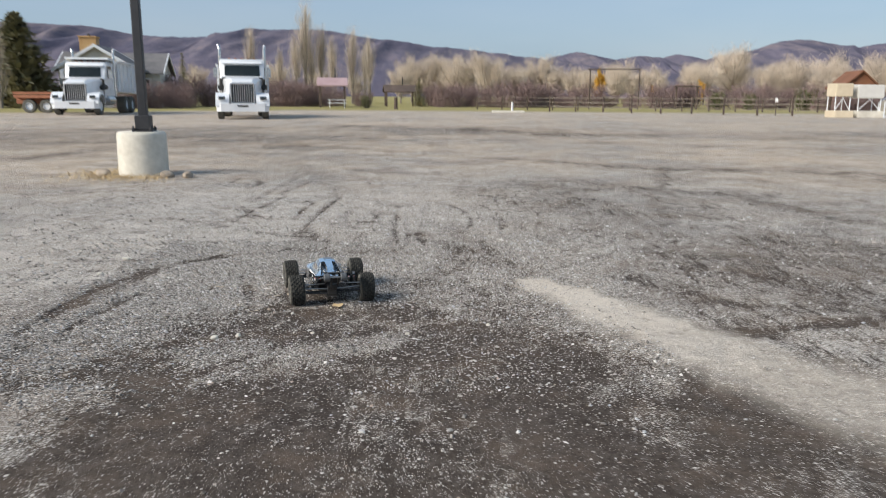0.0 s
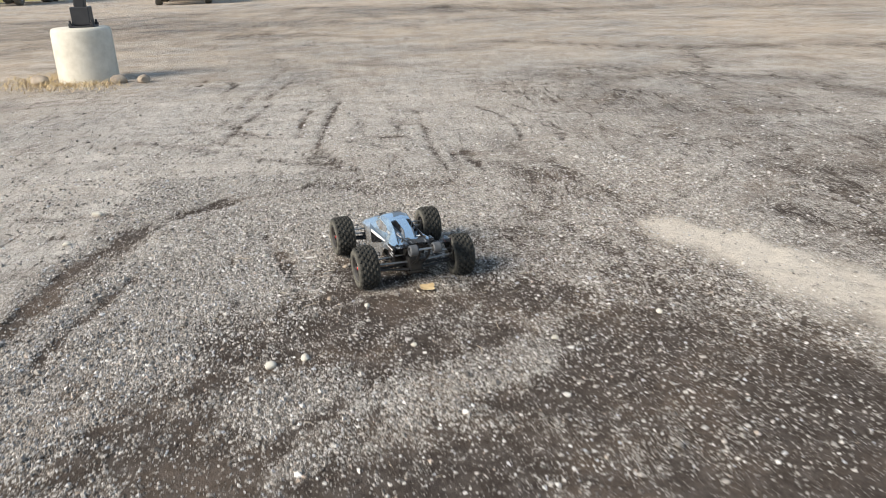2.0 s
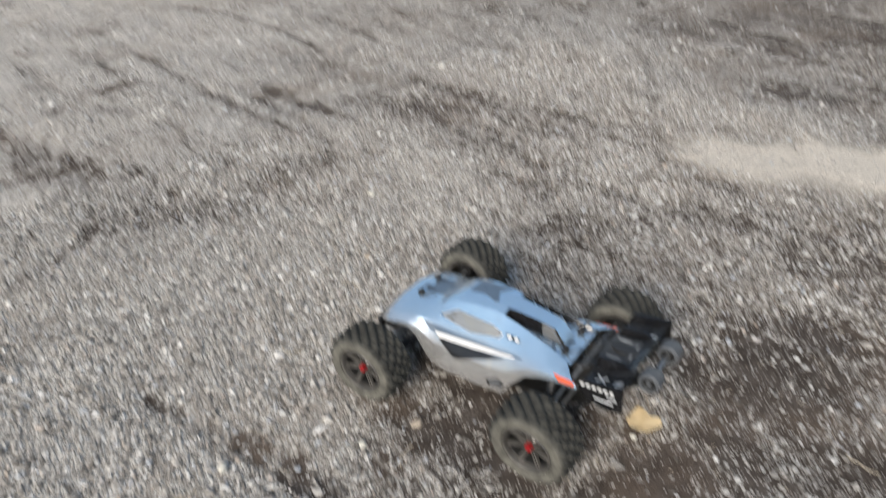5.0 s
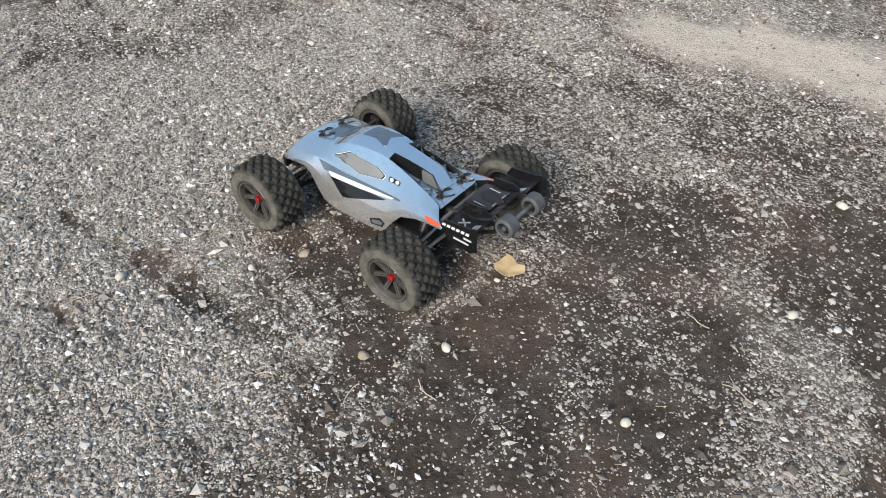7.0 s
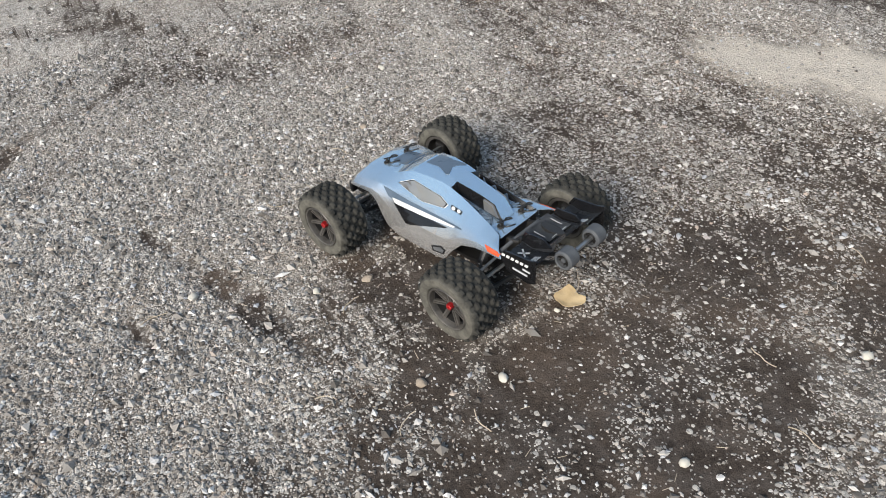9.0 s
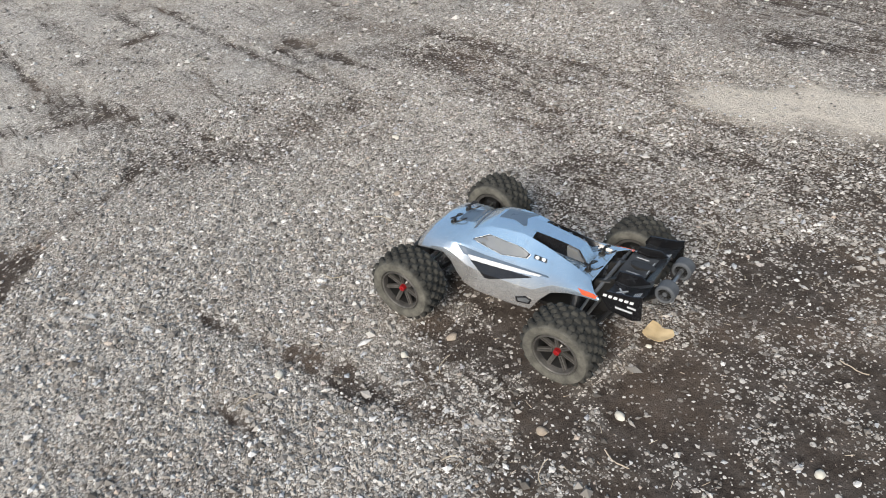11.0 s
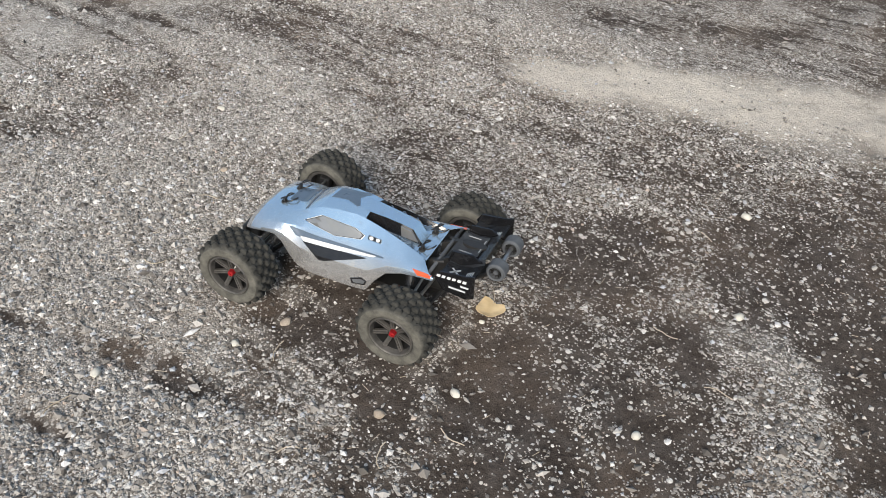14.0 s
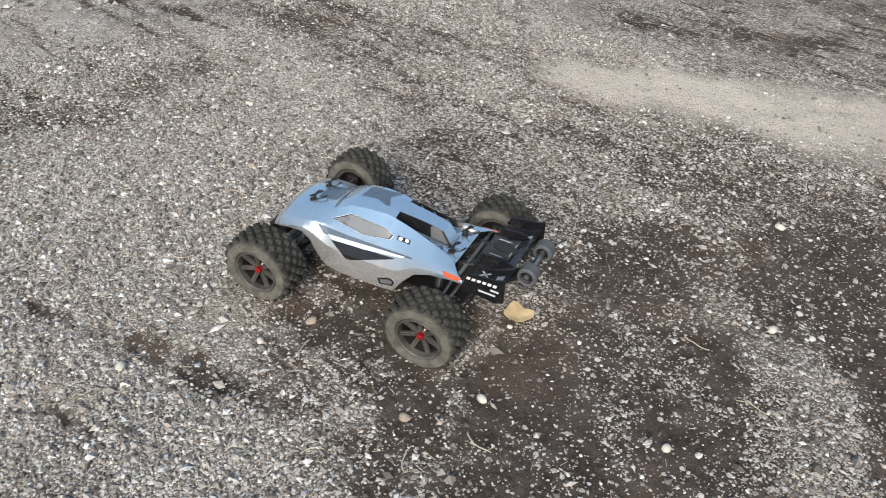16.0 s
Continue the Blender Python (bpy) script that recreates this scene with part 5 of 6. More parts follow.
def build_tanks():
    for x, w, lo, hi, mat, label in ((25.3, 1.05, 1.3, 2.12, "tan_panel", "tan boxy hopper on braced white legs over a concrete block"), (27.0, 1.6, 1.2, 2.05, "siding", "pale grey tank on white legs beside a stair")):
        t = thing("hopper_tank", label, "tank", pose(x, 48.5, 0, 0, 0, -6), "tanks on legs")
        bm = bmesh.new()
        box(bm, 0, 0, (lo + hi) / 2, w, 1.5, hi - lo, 0.06)
        part("tank", bm, mat, t)
        for sx in (1, -1):
            for sy in (1, -1):
                bm = bmesh.new()
                tube(bm, (sx * w * 0.42, sy * 0.6, 0), (sx * w * 0.42, sy * 0.6, lo), 0.035, sides=8)
                part("leg", bm, "truck_white", t)
            bm = bmesh.new()
            tube(bm, (sx * w * 0.42, -0.6, 0.45), (-sx * w * 0.05, -0.6, lo), 0.022, sides=6)
            part("brace", bm, "truck_white", t)
        bm = bmesh.new()
        box(bm, 0, -0.2, 0.21, w * 1.05, 1.7, 0.42, 0.03)
        part("footing", bm, "tan_panel" if mat == "tan_panel" else "concrete", t)
    t = thing("metal_stair", "pale metal stair with rails beside the tanks", "stair", pose(28.4, 47.5, 0, 0, 0, -6))
    for k in range(6):
        bm = bmesh.new()
        box(bm, 0.24 * k - 0.7, 0, 0.18 + 0.18 * k, 0.26, 0.8, 0.04)
        part("tread", bm, "steel", t)
    for s in (1, -1):
        bm = bmesh.new()
        chain(bm, [(-0.85, s * 0.42, 0), (0.6, s * 0.42, 1.1), (0.6, s * 0.42, 2.0), (-0.85, s * 0.42, 0.95), (-0.85, s * 0.42, 0)], 0.035, 6)
        part("rail", bm, "truck_white", t)


build_tanks()


# ---- fences, gate frame, sign ----
def build_fence(label, a, b, count, h, rails, group):
    a, b = Vector((*a, 0)), Vector((*b, 0))
    t = thing("fence", label, "fence", Matrix.Translation(a), group)
    g = random.Random(count)
    for k in range(count + 1):
        p = (b - a) * k / count
        bm = bmesh.new()
        box(bm, p.x, p.y, h / 2, 0.11, 0.11, h * g.uniform(0.95, 1.12), 0.01, Matrix.Rotation(g.uniform(-0.04, 0.04), 3, "Y"))
        part("post", bm, "fence_wood", t)
    for k in range(count):
        p, q = (b - a) * k / count, (b - a) * (k + 1) / count
        for r in range(rails):
            z = h * (0.3 + 0.6 * r / max(1, rails - 1))
            bm = bmesh.new()
            tube(bm, p + Vector((0, -0.08, z + g.uniform(-0.06, 0.06))), q + Vector((0, -0.08, z + g.uniform(-0.06, 0.06))), 0.024, sides=6)
            part("rail", bm, "bark", t)


build_fence("dark wooden post-and-rail fence along the yard", (8.4, 60.0), (25.3, 49.6), 9, 1.25, 3, "yard fences")
build_fence("far wooden rail fence in the pasture", (3.0, 68), (34, 64), 14, 1.2, 3, "yard fences")


def build_small():
    t = thing("ranch_gate", "tall dark timber gate frame with a crossbeam", "gate", pose(16.8, 75, 0, 0, 0, -4))
    for s in (1, -1):
        bm = bmesh.new()
        tube(bm, (s * 2.4, 0, 0), (s * 2.4, 0, 3.9), 0.07, 0.055)
        part("post", bm, "fence_wood", t)
    bm = bmesh.new()
    tube(bm, (-2.6, 0, 3.85), (2.6, 0, 3.9), 0.06)
    part("crossbeam", bm, "fence_wood", t)
    t = thing("timber_frame", "dark low timber frame beyond the fence", "frame", pose(25.6, 80, 0))
    for s in (1, -1):
        bm = bmesh.new()
        box(bm, s * 1.1, 0, 1.15, 0.16, 0.16, 2.3)
        part("post", bm, "fence_wood", t)
    bm = bmesh.new()
    box(bm, 0, 0, 2.35, 2.8, 0.5, 0.14)
    part("beam", bm, "fence_wood", t)
    t = thing("sign", "small blank white sign on a thin post by the fence", "sign", pose(22.2, 50.5, 0, 0, 0, -20))
    bm = bmesh.new()
    tube(bm, (0, 0, 0), (0, 0, 1.15), 0.03)
    part("post", bm, "fence_wood", t)
    bm = bmesh.new()
    box(bm, 0, -0.05, 1.05, 0.17, 0.02, 0.25, 0.005)
    part("board", bm, "white_film", t)
    t = thing("marker_post", "white marker post on a pale slab at the grass edge", "post", pose(5.1, 56.5, 0))
    bm = bmesh.new()
    tube(bm, (0, 0, 0), (0, 0, 0.75), 0.09, 0.08)
    part("post", bm, "white_film", t)
    bm = bmesh.new()
    box(bm, -0.3, 0, 0.05, 2.4, 0.9, 0.14, 0.03)
    part("slab", bm, "concrete", t)
    t = thing("stump_post", "short dark wooden post in the grass", "post", pose(-4.2, 66, 0))
    bm = bmesh.new()
    tube(bm, (0, 0, 0), (0, 0, 1.0), 0.16, 0.14)
    part("post", bm, "fence_wood", t)
    bm = bmesh.new()
    tube(bm, (0, 0, 0.98), (0, 0, 1.04), 0.17, 0.15)
    part("cap", bm, "fence_wood", t)


build_small()


# ---- trees and shrubs ----
def bare_tree(name, label, m, h, w, twigs, mat, seed, column=False, group="", trunk=True, blade=0.05):
    """Trunk, rising limbs and a crown of fine bare twigs."""
    g = random.Random(seed)
    t = thing(name, label, "shrub" if not trunk else "tree", m, group)
    bm = bmesh.new()
    limbs = []
    if trunk:
        tube(bm, (0, 0, -0.1), (0, 0, h * 0.3), h * 0.022, h * 0.016, 7)
        tube(bm, (0, 0, h * 0.3), (0.02 * h, 0, h * 0.8), h * 0.016, h * 0.004, 6)
    for k in range(18 if trunk else 26):
        a = g.uniform(0, 6.28)
        z0 = h * (g.uniform(0.05, 0.66) if column else g.uniform(0.12, 0.55) if trunk else 0.0)
        reach = w * 0.5 * g.uniform(0.45, 1.0) * (max(0.12, 1.0 - z0 / h * 1.35) if column else 1)
        top = min(h, z0 + h * (g.uniform(0.3, 0.5) if column else g.uniform(0.22, 0.45)) + (0 if trunk else h * 0.4))
        root = Vector((0, 0, 0)) if trunk else Vector((math.cos(a), math.sin(a), 0)) * w * g.uniform(0.0, 0.34)
        p, q = Vector((0, 0, z0)) + root, Vector((reach * math.cos(a), reach * math.sin(a), top))
        mid = p.lerp(q, 0.5) + Vector((0, 0, -0.04 * h))
        tube(bm, p, mid, h * 0.009, h * 0.006, 5, False)
        tube(bm, mid, q, h * 0.006, h * 0.002, 5, False)
        limbs.append((p, mid, q))
    if trunk:
        limbs.append((Vector((0, 0, h * 0.4)), Vector((0, 0, h * 0.6)), Vector((0, 0, h * 0.86))))
    part("trunk" if trunk else "stem_clump", bm, "bark" if mat != "willow_twigs" else mat, t)
    bm = bmesh.new()
    for _ in range(twigs):
        p, mid, q = g.choice(limbs)
        f = g.uniform(0.2 if trunk else 0.03, 1.05)
        base = p.lerp(mid, f * 2) if f < 0.5 else mid.lerp(q, f * 2 - 1)
        ln = h * g.uniform(0.05, 0.16)
        a = g.uniform(0, 6.28)
        sp = 0.34 if column else 0.75
        d = Vector((math.cos(a) * sp, math.sin(a) * sp, g.uniform(0.5, 1.0))).normalized()
        side = d.cross(Vector((g.gauss(0, 1), g.gauss(0, 1), g.gauss(0, 1)))).normalized() * blade * g.uniform(0.5, 1.4)
        base = base + Vector((g.gauss(0, 1), g.gauss(0, 1), g.gauss(0, 0.8))) * w * (0.085 if column else 0.075)
        tip = base + d * ln
        for k in range(2):
            sub = base.lerp(tip, g.uniform(0.2, 0.7))
            e = (d + Vector((g.gauss(0, 0.5), g.gauss(0, 0.5), 0.2))).normalized()
            bm.faces.new((bm.verts.new(sub - side * 0.5), bm.verts.new(sub + side * 0.5), bm.verts.new(sub + e * ln * 0.6)))
        bm.faces.new((bm.verts.new(base - side), bm.verts.new(base + side), bm.verts.new(tip)))
    part("crown", bm, mat, t)
    return t


def conifer(label, m, h, r, seed, tiers=16):
    g = random.Random(seed)
    t = thing("conifer", label, "tree", m, "conifers")
    bm = bmesh.new()
    tube(bm, (0, 0, -0.1), (0, 0, h * 0.95), h * 0.02, 0.01, 7)
    part("trunk", bm, "bark", t)
    bm = bmesh.new()
    for k in range(tiers):
        z = h * (0.06 + 0.9 * k / tiers)
        reach = r * (1 - k / tiers) ** 0.8 + 0.05 * r
        for i in range(22):
            a = g.uniform(0, 6.28)
            ln = reach * g.uniform(0.6, 1.1)
            for j in range(7):
                f = 0.15 + 0.85 * j / 7
                base = Vector((math.cos(a) * ln * f, math.sin(a) * ln * f, z - 0.18 * ln * f + g.uniform(-0.05, 0.05) * h * 0.3))
                d = Vector((math.cos(a + g.uniform(-1, 1)), math.sin(a + g.uniform(-1, 1)), g.uniform(-0.3, 0.7))) * (0.06 * r + 0.18 * reach)
                side = Vector((-math.sin(a), math.cos(a), g.uniform(-0.5, 0.5))) * (0.02 * r + 0.05 * reach)
                bm.faces.new((bm.verts.new(base - side), bm.verts.new(base + side), bm.verts.new(base + d)))
    part("crown", bm, "conifer", t)


def build_trees():
    g = random.Random(11)
    conifer("large dark spruce behind the parked trailer", pose(-34.6, 62, 0), 7.9, 3.8, 1, 34)
    conifer("small dark green spruce in the pasture", pose(-2.7, 82, 0), 3.3, 0.95, 2)
    conifer("slim dark spruce beyond the shrubs", pose(-29.5, 86, 0), 6.2, 1.1, 3)
    # tall poplars
    tall = bare_tree("poplar", "tall bare tan poplar with upswept twigs", pose(-20.0, 110, 0), 13.8, 4.2, 1300, "poplar_twigs", 1, True, "tall bare poplars", True, 0.013)
    for x, y, k, turn in ((-28.4, 112, 0.76, 40), (-18.0, 112, 0.78, 80), (-15.8, 108, 0.66, 130), (-10.6, 108, 0.66, 200), (-24.2, 112, 0.55, 310), (-13.4, 111, 0.76, 20), (-35.2, 57, 0.5, 77), (-33.4, 57, 0.44, 17), (-21.2, 109, 0.68, 150), (-11.8, 113, 0.6, 260), (-19.2, 110, 0.62, 220)):
        copy_thing(tall, pose(x, y, 0, 0, 0, turn) @ Matrix.Scale(k, 4))
    # the long row of cottonwoods
    kinds = [bare_tree("cottonwood", "wide bare straw-coloured cottonwood in the far row", pose(-6 + 3 * k, 140, 0), 8.5, 6.2, 4800, "poplar_twigs", 20 + k, False, "row of bare cottonwoods", True, 0.02) for k in range(3)]
    x = 0.0
    while x < 96:
        k = g.uniform(0.72, 1.12) * (1.12 if x > 50 else 0.95)
        copy_thing(g.choice(kinds), pose(x, 136 + g.uniform(-6, 14), 0, 0, 0, g.uniform(0, 360)) @ Matrix.Scale(k, 4))
        x += g.uniform(1.6, 3.0)
    for x in (-40, -34, -28, -22, -14, -8, 64, 72, 80, 88):
        copy_thing(g.choice(kinds), pose(x + g.uniform(-1, 1), 125 + g.uniform(-4, 8), 0, 0, 0, g.uniform(0, 360)) @ Matrix.Scale(g.uniform(0.55, 0.85), 4))
    # reddish willow shrubs
    willow = [bare_tree("willow_shrub", "dense bare reddish-brown willow shrub", pose(-17.5 + 2.2 * k, 78, 0), 2.9, 4.2, 4200, "willow_twigs", 40 + k, False, "reddish willow shrubs", False, 0.018) for k in range(2)]
    spots = [(33.4, 64, 0.6), (35.0, 65, 0.7), (36.6, 66, 0.65), (-25.4, 61, 0.85), (-23.8, 62, 0.75), (-22.2, 63, 0.8), (-22.6, 74, 1.0), (-24.8, 72, 1.1), (-27.0, 70, 0.9), (-13.6, 80, 0.9), (-19.6, 80, 1.0), (-12.2, 84, 0.8), (0.2, 82, 1.0), (2.0, 84, 0.9), (7.6, 82, 1.15), (9.6, 84, 1.0), (-1.0, 86, 0.8), (-16.2, 79, 0.95), (-21.2, 77, 1.0), (-29.0, 72, 0.9), (5.4, 83, 0.8), (11.2, 86, 1.0), (3.8, 88, 0.9), (-9.0, 84, 0.6)]
    for x in np.arange(11, 48, 1.9):
        spots.append((x + g.uniform(-0.8, 0.8), 84 + g.uniform(-3, 8), g.uniform(0.5, 1.15)))
    for x, y, k in spots:
        copy_thing(g.choice(willow), pose(x, y, 0, 0, 0, g.uniform(0, 360)) @ Matrix.Scale(k, 4))
    # leaves still on a few
    t = bare_tree("golden_tree", "narrow tree still in golden leaf", pose(24.6, 120, 0), 5.4, 1.5, 1100, "gold_leaves", 61, False, "", True, 0.1)
    for x, y, k in ((40, 118, 0.7), (32, 116, 0.55)):
        copy_thing(t, pose(x, y, 0, 0, 0, 60) @ Matrix.Scale(k, 4))
    t = bare_tree("dark_shrub", "dull green shrub beyond the fence", pose(36.2, 76, 0), 2.3, 2.0, 600, "shrub_green", 71, False, "dull green shrubs", False, 0.06)
    for x, y, k in ((31.5, 78, 0.8), (27.5, 76, 0.9), (41, 80, 0.9), (-7.2, 70, 0.6)):
        copy_thing(t, pose(x, y, 0, 0, 0, 60) @ Matrix.Scale(k, 4))


build_trees()


# ---- hills ----
def build_hill(name, label, y0, depth, crest, seed, material="hill"):
    """A ridge along a crest line of (x, height), its face folded into gullies and spurs."""
    cx, ch = [c[0] for c in crest], [c[1] for c in crest]
    nx, ny = 420, 44
    xs, ks = np.linspace(cx[0], cx[-1], nx), np.linspace(0, 1, ny)
    gx, gk = np.meshgrid(xs, ks)
    top = np.interp(gx, cx, ch)
    kernel = np.hanning(17) / np.hanning(17).sum()
    top[:] = np.convolve(np.pad(top[0], 8, "edge"), kernel, "valid")[None]
    top = top + 1.5 * waves(gx, gk * 0, 0.06, seed) + 1.2 * waves(gx, gk * 0, 0.2, seed + 1)
    gully = np.abs(waves(gx + 160 * gk, gk * 260, 0.011, seed + 2)) + 0.5 * np.abs(waves(gx - 90 * gk, gk * 200, 0.03, seed + 3))
    rise = np.sin(gk * math.pi / 2) ** 0.85
    gz = top * rise * (1 - 0.30 * np.clip(gully, 0, 1.4) * (1 - gk) * gk * 2.6) - 4
    gy = y0 + depth * gk + 60 * waves(gx, gk * 100, 0.006, seed + 4) * (1 - gk)
    verts = np.stack([gx.ravel(), gy.ravel(), gz.ravel()], 1)
    i = (np.arange(ny - 1)[:, None] * nx + np.arange(nx - 1)[None]).ravel()
    me = flat_mesh(name, verts, np.stack([i, i + 1, i + nx + 1, i + nx], 1), material)
    me.shade_smooth()
    tagged(new(name, me), label, "hill", kind="structure")


build_hill("backdrop_hills_west", "long brushy ridge in hazy purple-brown", 2100, 1000, ((-3600, 255), (-2243, 266), (-1785, 291), (-1600, 280), (-1446, 276), (-1200, 234), (-949, 232), (-788, 264), (-470, 265), (-334, 236), (-197, 226), (-106, 207), (99, 193), (260, 170), (398, 155), (600, 134), (1100, 90), (1600, 40)), 31)
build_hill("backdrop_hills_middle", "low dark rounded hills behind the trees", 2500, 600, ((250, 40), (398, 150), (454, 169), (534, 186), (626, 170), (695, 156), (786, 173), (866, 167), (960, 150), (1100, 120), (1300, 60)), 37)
build_hill("backdrop_hills_east", "hazy purple-brown hills with steep gullies", 2350, 740, ((650, 40), (780, 130), (934, 182), (985, 172), (1028, 150), (1106, 173), (1241, 196), (1352, 234), (1465, 241), (1558, 225), (1651, 207), (1740, 226), (1853, 232), (2400, 260), (3600, 240)), 43)


# ---- loose gravel, pebbles, leaf and twigs ----
def stone_cloud(name, label, px, py, r, seed, rich):
    """Many angular stones in one mesh, half sunk."""
    g = np.random.RandomState(seed)
    bm = bmesh.new()
    if rich:
        bmesh.ops.create_icosphere(bm, subdivisions=1, radius=1.0)
    else:
        # eight uneven facets
        tips = [bm.verts.new(p) for p in ((1.1, 0, 0), (-1.1, 0, 0), (0, 1.1, 0), (0, -1.1, 0), (0, 0, 1.1), (0, 0, -1.1))]
        for i, j, k in ((0, 2, 4), (2, 1, 4), (1, 3, 4), (3, 0, 4), (2, 0, 5), (1, 2, 5), (3, 1, 5), (0, 3, 5)):
            bm.faces.new((tips[i], tips[j], tips[k]))
        bm.verts.index_update()
    base = np.array([v.co[:] for v in bm.verts])
    tri = np.array([[v.index for v in f.verts] for f in bm.faces])
    bm.free()
    n, k = len(px), len(base)
    v = base[None] * (1 + g.uniform(-0.3, 0.3, (n, k, 1)) + g.uniform(-0.3, 0.3, (n, k, 3)))
    v = v * np.stack([g.uniform(0.8, 1.3, n), g.uniform(0.65, 1.0, n), g.uniform(0.42, 0.8, n)], 1)[:, None]
    a, b = g.uniform(0, 6.283, n), g.normal(0, 0.3, n)
    y2, z2 = v[..., 1] * np.cos(b)[:, None] - v[..., 2] * np.sin(b)[:, None], v[..., 1] * np.sin(b)[:, None] + v[..., 2] * np.cos(b)[:, None]
    x3 = v[..., 0] * np.cos(a)[:, None] - y2 * np.sin(a)[:, None]
    y3 = v[..., 0] * np.sin(a)[:, None] + y2 * np.cos(a)[:, None]
    z = height_at(px, py) + r * g.uniform(0.05, 0.5, n)
    out = np.stack([x3, y3, z2], -1) * r[:, None, None] + np.stack([px, py, z], 1)[:, None]
    faces = (tri[None] + (np.arange(n) * k)[:, None, None]).reshape(-1, 3)
    me = flat_mesh(name, out.reshape(-1, 3), faces, "stone")
    me.shade_flat()
    tagged(new(name, me), label, "gravel", kind="stuff")


def scatter(seed, count, cx, cy, sx, sy, keep_soil, keep_dust):
    g = np.random.RandomState(seed)
    px, py = g.uniform(cx - sx, cx + sx, count), g.uniform(cy - sy, cy + sy, count)
    keep = g.uniform(0, 1, count) < (1 - (1 - keep_soil) * np.clip(1.2 * soil_at(px, py), 0, 1)) * (1 - (1 - keep_dust) * dust_at(px, py)) * (0.72 + 0.4 * waves(px, py, 6, 51))
    return px[keep], py[keep], g


px, py, g = scatter(1, 235000, -0.55, 4.2, 1.55, 1.5, 0.14, 0.05)
stone_cloud("fine_gravel", "loose angular grey and tan gravel on dark soil", px, py, np.clip(g.lognormal(math.log(0.0029), 0.42, len(px)), 0.0016, 0.0085), 2, False)
px, py, g = scatter(9, 34000, -0.55, 4.1, 1.6, 1.6, 0.07, 0.08)
stone_cloud("coarse_gravel", "larger angular pale stones lying in the gravel", px, py, np.clip(g.lognormal(math.log(0.0047), 0.3, len(px)), 0.0035, 0.0105), 6, False)
px, py, g = scatter(12, 1500, -0.55, 4.0, 1.7, 1.7, 0.3, 0.1)
stone_cloud("pale_stones", "scattered thumbnail-sized pale angular stones", px, py, np.clip(g.lognormal(math.log(0.0068), 0.28, len(px)), 0.005, 0.013), 16, True)
px, py, g = scatter(3, 95000, -0.3, 4.6, 4.2, 4.2, 0.05, 0.06)
near = np.exp(-((px + 0.3) ** 2 + (py - 4.4) ** 2) / 7.0) > g.uniform(0, 1, len(px))
px, py = px[near], py[near]
stone_cloud("scattered_gravel", "loose grey gravel scattered over the yard", px, py, np.clip(g.lognormal(math.log(0.0048), 0.38, len(px)), 0.0028, 0.011), 4, False)
px, py, g = scatter(31, 60000, -0.8, 8.4, 7.0, 5.0, 0.1, 0.06)
far = (np.hypot(px + 0.6, py - 4.1) > 1.9) & (np.exp(-np.hypot((px + 0.8) / 3.6, (py - 5.6) / 3.0) ** 2) > g.uniform(0.03, 1, len(px)))
px, py = px[far], py[far]
stone_cloud("yard_gravel", "pale stones strewn over the open yard", px, py, np.clip(g.lognormal(math.log(0.0072), 0.3, len(px)), 0.0045, 0.014), 24, False)


def build_pebbles():
    spots = ((-0.888, 4.152, 0.0125, "rock"), (-0.79, 3.757, 0.012, "concrete"), (-0.93, 3.83, 0.012, "rock"), (-0.17, 3.43, 0.013, "concrete"), (0.23, 3.58, 0.014, "concrete"), (-0.62, 4.73, 0.011, "rock"), (-1.24, 4.3, 0.012, "concrete"), (-0.42, 5.02, 0.013, "concrete"), (-0.63, 3.44, 0.011, "concrete"), (-1.0, 4.18, 0.010, "concrete"), (-0.6, 3.84, 0.007, "concrete"), (-1.076, 3.345, 0.02, "concrete"), (-0.975, 3.385, 0.018, "concrete"), (-2.2, 5.03, 0.025, "concrete"), (-2.17, 4.57, 0.02, "concrete"))
    for k, (x, y, r, mat) in enumerate(spots):
        bm = bmesh.new()
        lump(bm, r, 0.6, 80 + k, 0.35)
        ob = mesh_ob("pebble", bm, mat, smooth=40)
        z = float(height_at(np.array([x]), np.array([y]))[0])
        ob.matrix_world = pose(x, y, z + r * 0.35, 0, 0, 67 * k)
        tagged(ob, "pale rounded pebble lying on the gravel" if mat == "concrete" else "tan pebble lying on the gravel", "pebble", "larger pebbles")


build_pebbles()


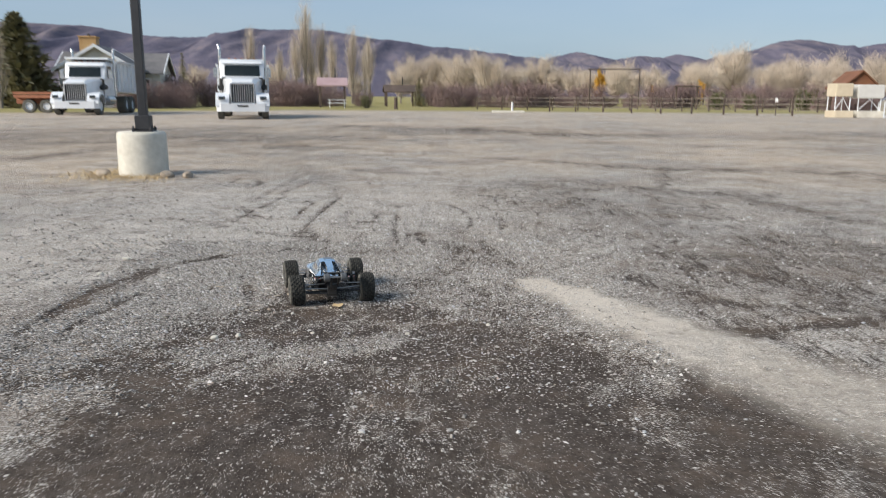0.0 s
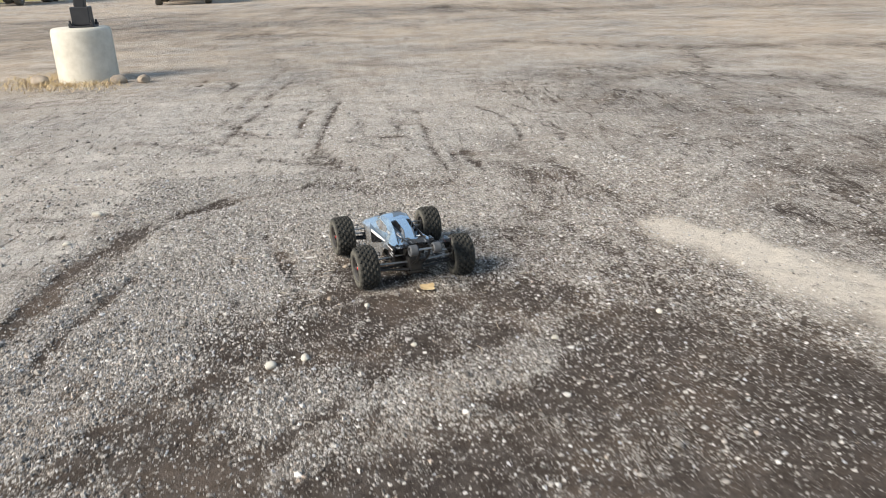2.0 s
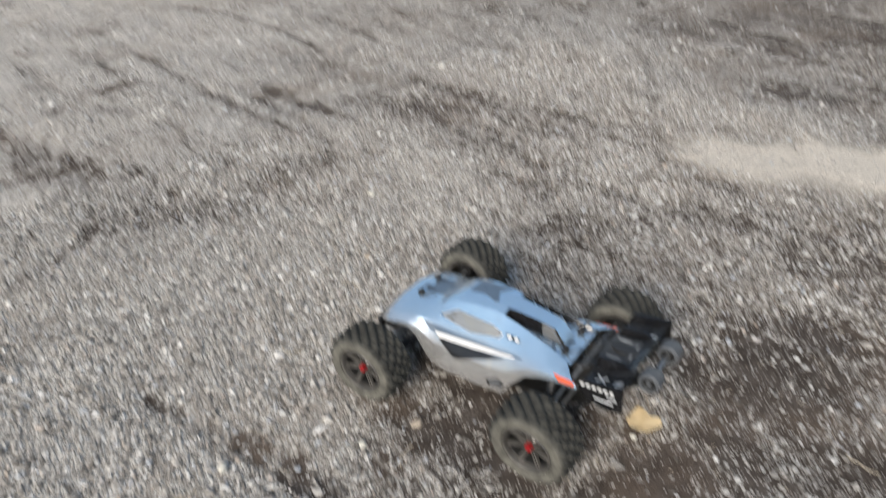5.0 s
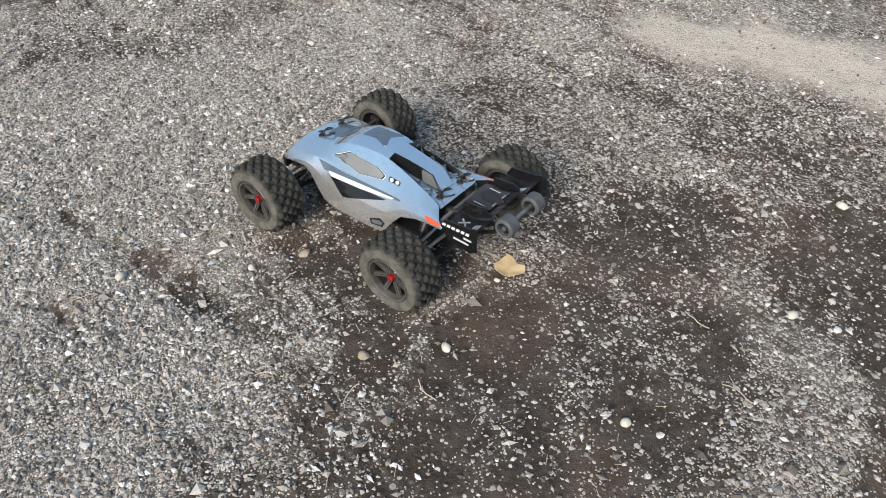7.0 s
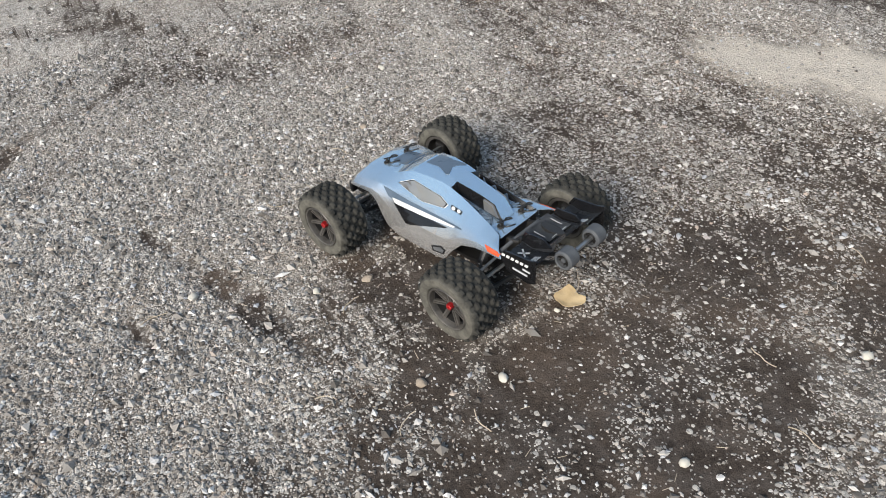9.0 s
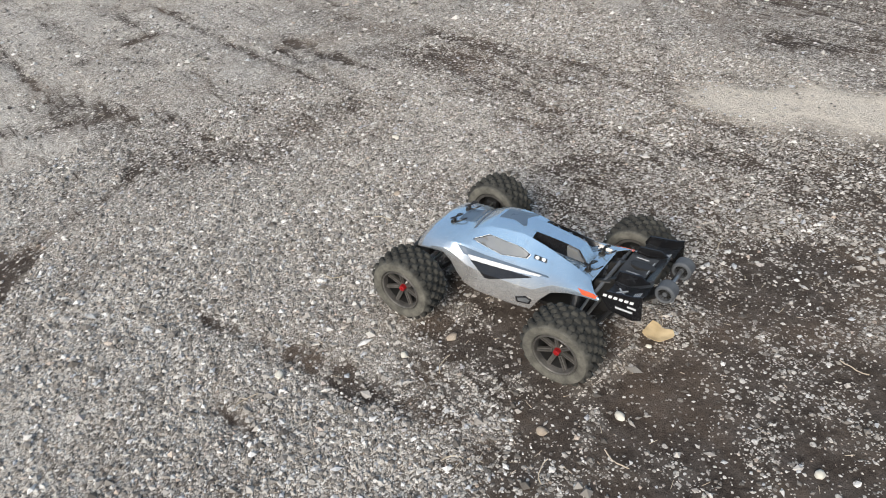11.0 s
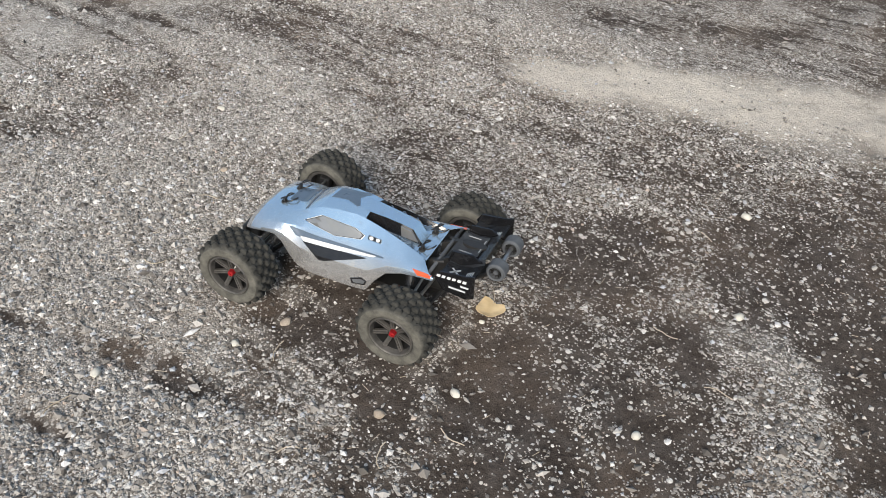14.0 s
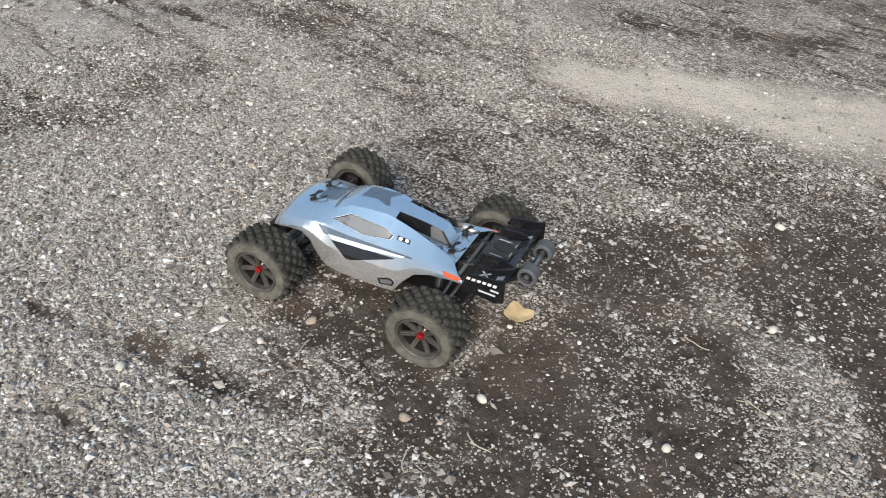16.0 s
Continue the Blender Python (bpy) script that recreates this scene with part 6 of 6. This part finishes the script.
def build_leaf():
    """A curled heart-shaped leaf with its stalk."""
    t = thing("dry_leaf", "curled tan dry leaf lying behind the toy truck", "leaf", pose(-0.567, 3.847, 0.010, 0, 0, 12))
    bm = bmesh.new()
    rings, n = [], 26
    g = random.Random(9)
    edge = [1 + 0.05 * math.sin(7 * k) + g.uniform(-0.05, 0.05) for k in range(n)]
    for f in (0.0, 0.35, 0.65, 0.88, 1.0):
        ring = []
        for k in range(n):
            a = 2 * math.pi * k / n
            heart = (0.027 + 0.005 * math.cos(a) - 0.009 * max(0, math.cos(a)) ** 8 + 0.006 * abs(math.sin(2 * a + 0.4))) * edge[k] * f
            x, y = heart * math.cos(a) * 1.05, heart * math.sin(a)
            ring.append((x, y, 0.004 + 3.5 * y * y + 4.0 * x * x * (1 if x < 0 else 0.4) + 0.0015 * math.sin(160 * x) * math.cos(120 * y)))
        rings.append(ring)
    loft(bm, rings[1:], True)
    bm.verts.ensure_lookup_table()
    bm.faces.new([bm.verts[k] for k in range(n)])
    bmesh.ops.recalc_face_normals(bm, faces=bm.faces)
    bmesh.ops.solidify(bm, geom=bm.faces[:], thickness=0.0006)
    part("blade", bm, "leaf", t, "tan curled blade", smooth=50)
    bm = bmesh.new()
    chain(bm, [(0.02, 0, 0.004), (0.036, 0.004, 0.008), (0.05, 0.014, 0.015), (0.056, 0.024, 0.018)], 0.0007, 5)
    part("stalk", bm, "twig", t)


build_leaf()


def build_twigs():
    g = random.Random(77)
    spots = ((-0.98, 4.08, 40), (-1.02, 3.74, 70), (-0.88, 3.66, 130), (-0.62, 4.95, 15), (-0.72, 4.62, 100), (-1.3, 4.28, 160), (-0.34, 3.5, 110), (-0.42, 3.34, 75), (-0.2, 3.95, 20), (-0.95, 4.5, 150), (0.05, 3.6, 60), (-1.12, 3.9, 10))
    for x, y, turn in spots:
        bm = bmesh.new()
        p, d = Vector((0, 0, 0)), 0.0
        pts = [p]
        for _ in range(5):
            d += g.uniform(-0.5, 0.5)
            p = p + Vector((0.012 * math.cos(d), 0.012 * math.sin(d), g.uniform(-0.001, 0.001)))
            pts.append(p)
        chain(bm, pts, 0.0012, 5)
        ob = mesh_ob("twig", bm, "twig")
        z = float(height_at(np.array([x]), np.array([y]))[0])
        ob.matrix_world = pose(x, y, z + 0.006, 0, 0, turn)
        tagged(ob, "thin dry stem lying on the gravel", "twig", "dry stems")


build_twigs()


def build_straw():
    """Scraps of straw too small to count."""
    g = random.Random(5)
    bm = bmesh.new()
    for _ in range(420):
        x, y, a, ln = g.gauss(-0.6, 0.7), g.gauss(4.1, 0.7), g.uniform(0, 6.28), g.uniform(0.006, 0.022)
        p = Vector((x, y, 0.004))
        tube(bm, p, p + Vector((math.cos(a) * ln, math.sin(a) * ln, g.uniform(0, 0.004))), 0.0007, 0.0005, 4)
    tagged(mesh_ob("straw_scraps", bm, "twig"), "pale scraps of straw scattered in the gravel", "straw", kind="stuff")


build_straw()
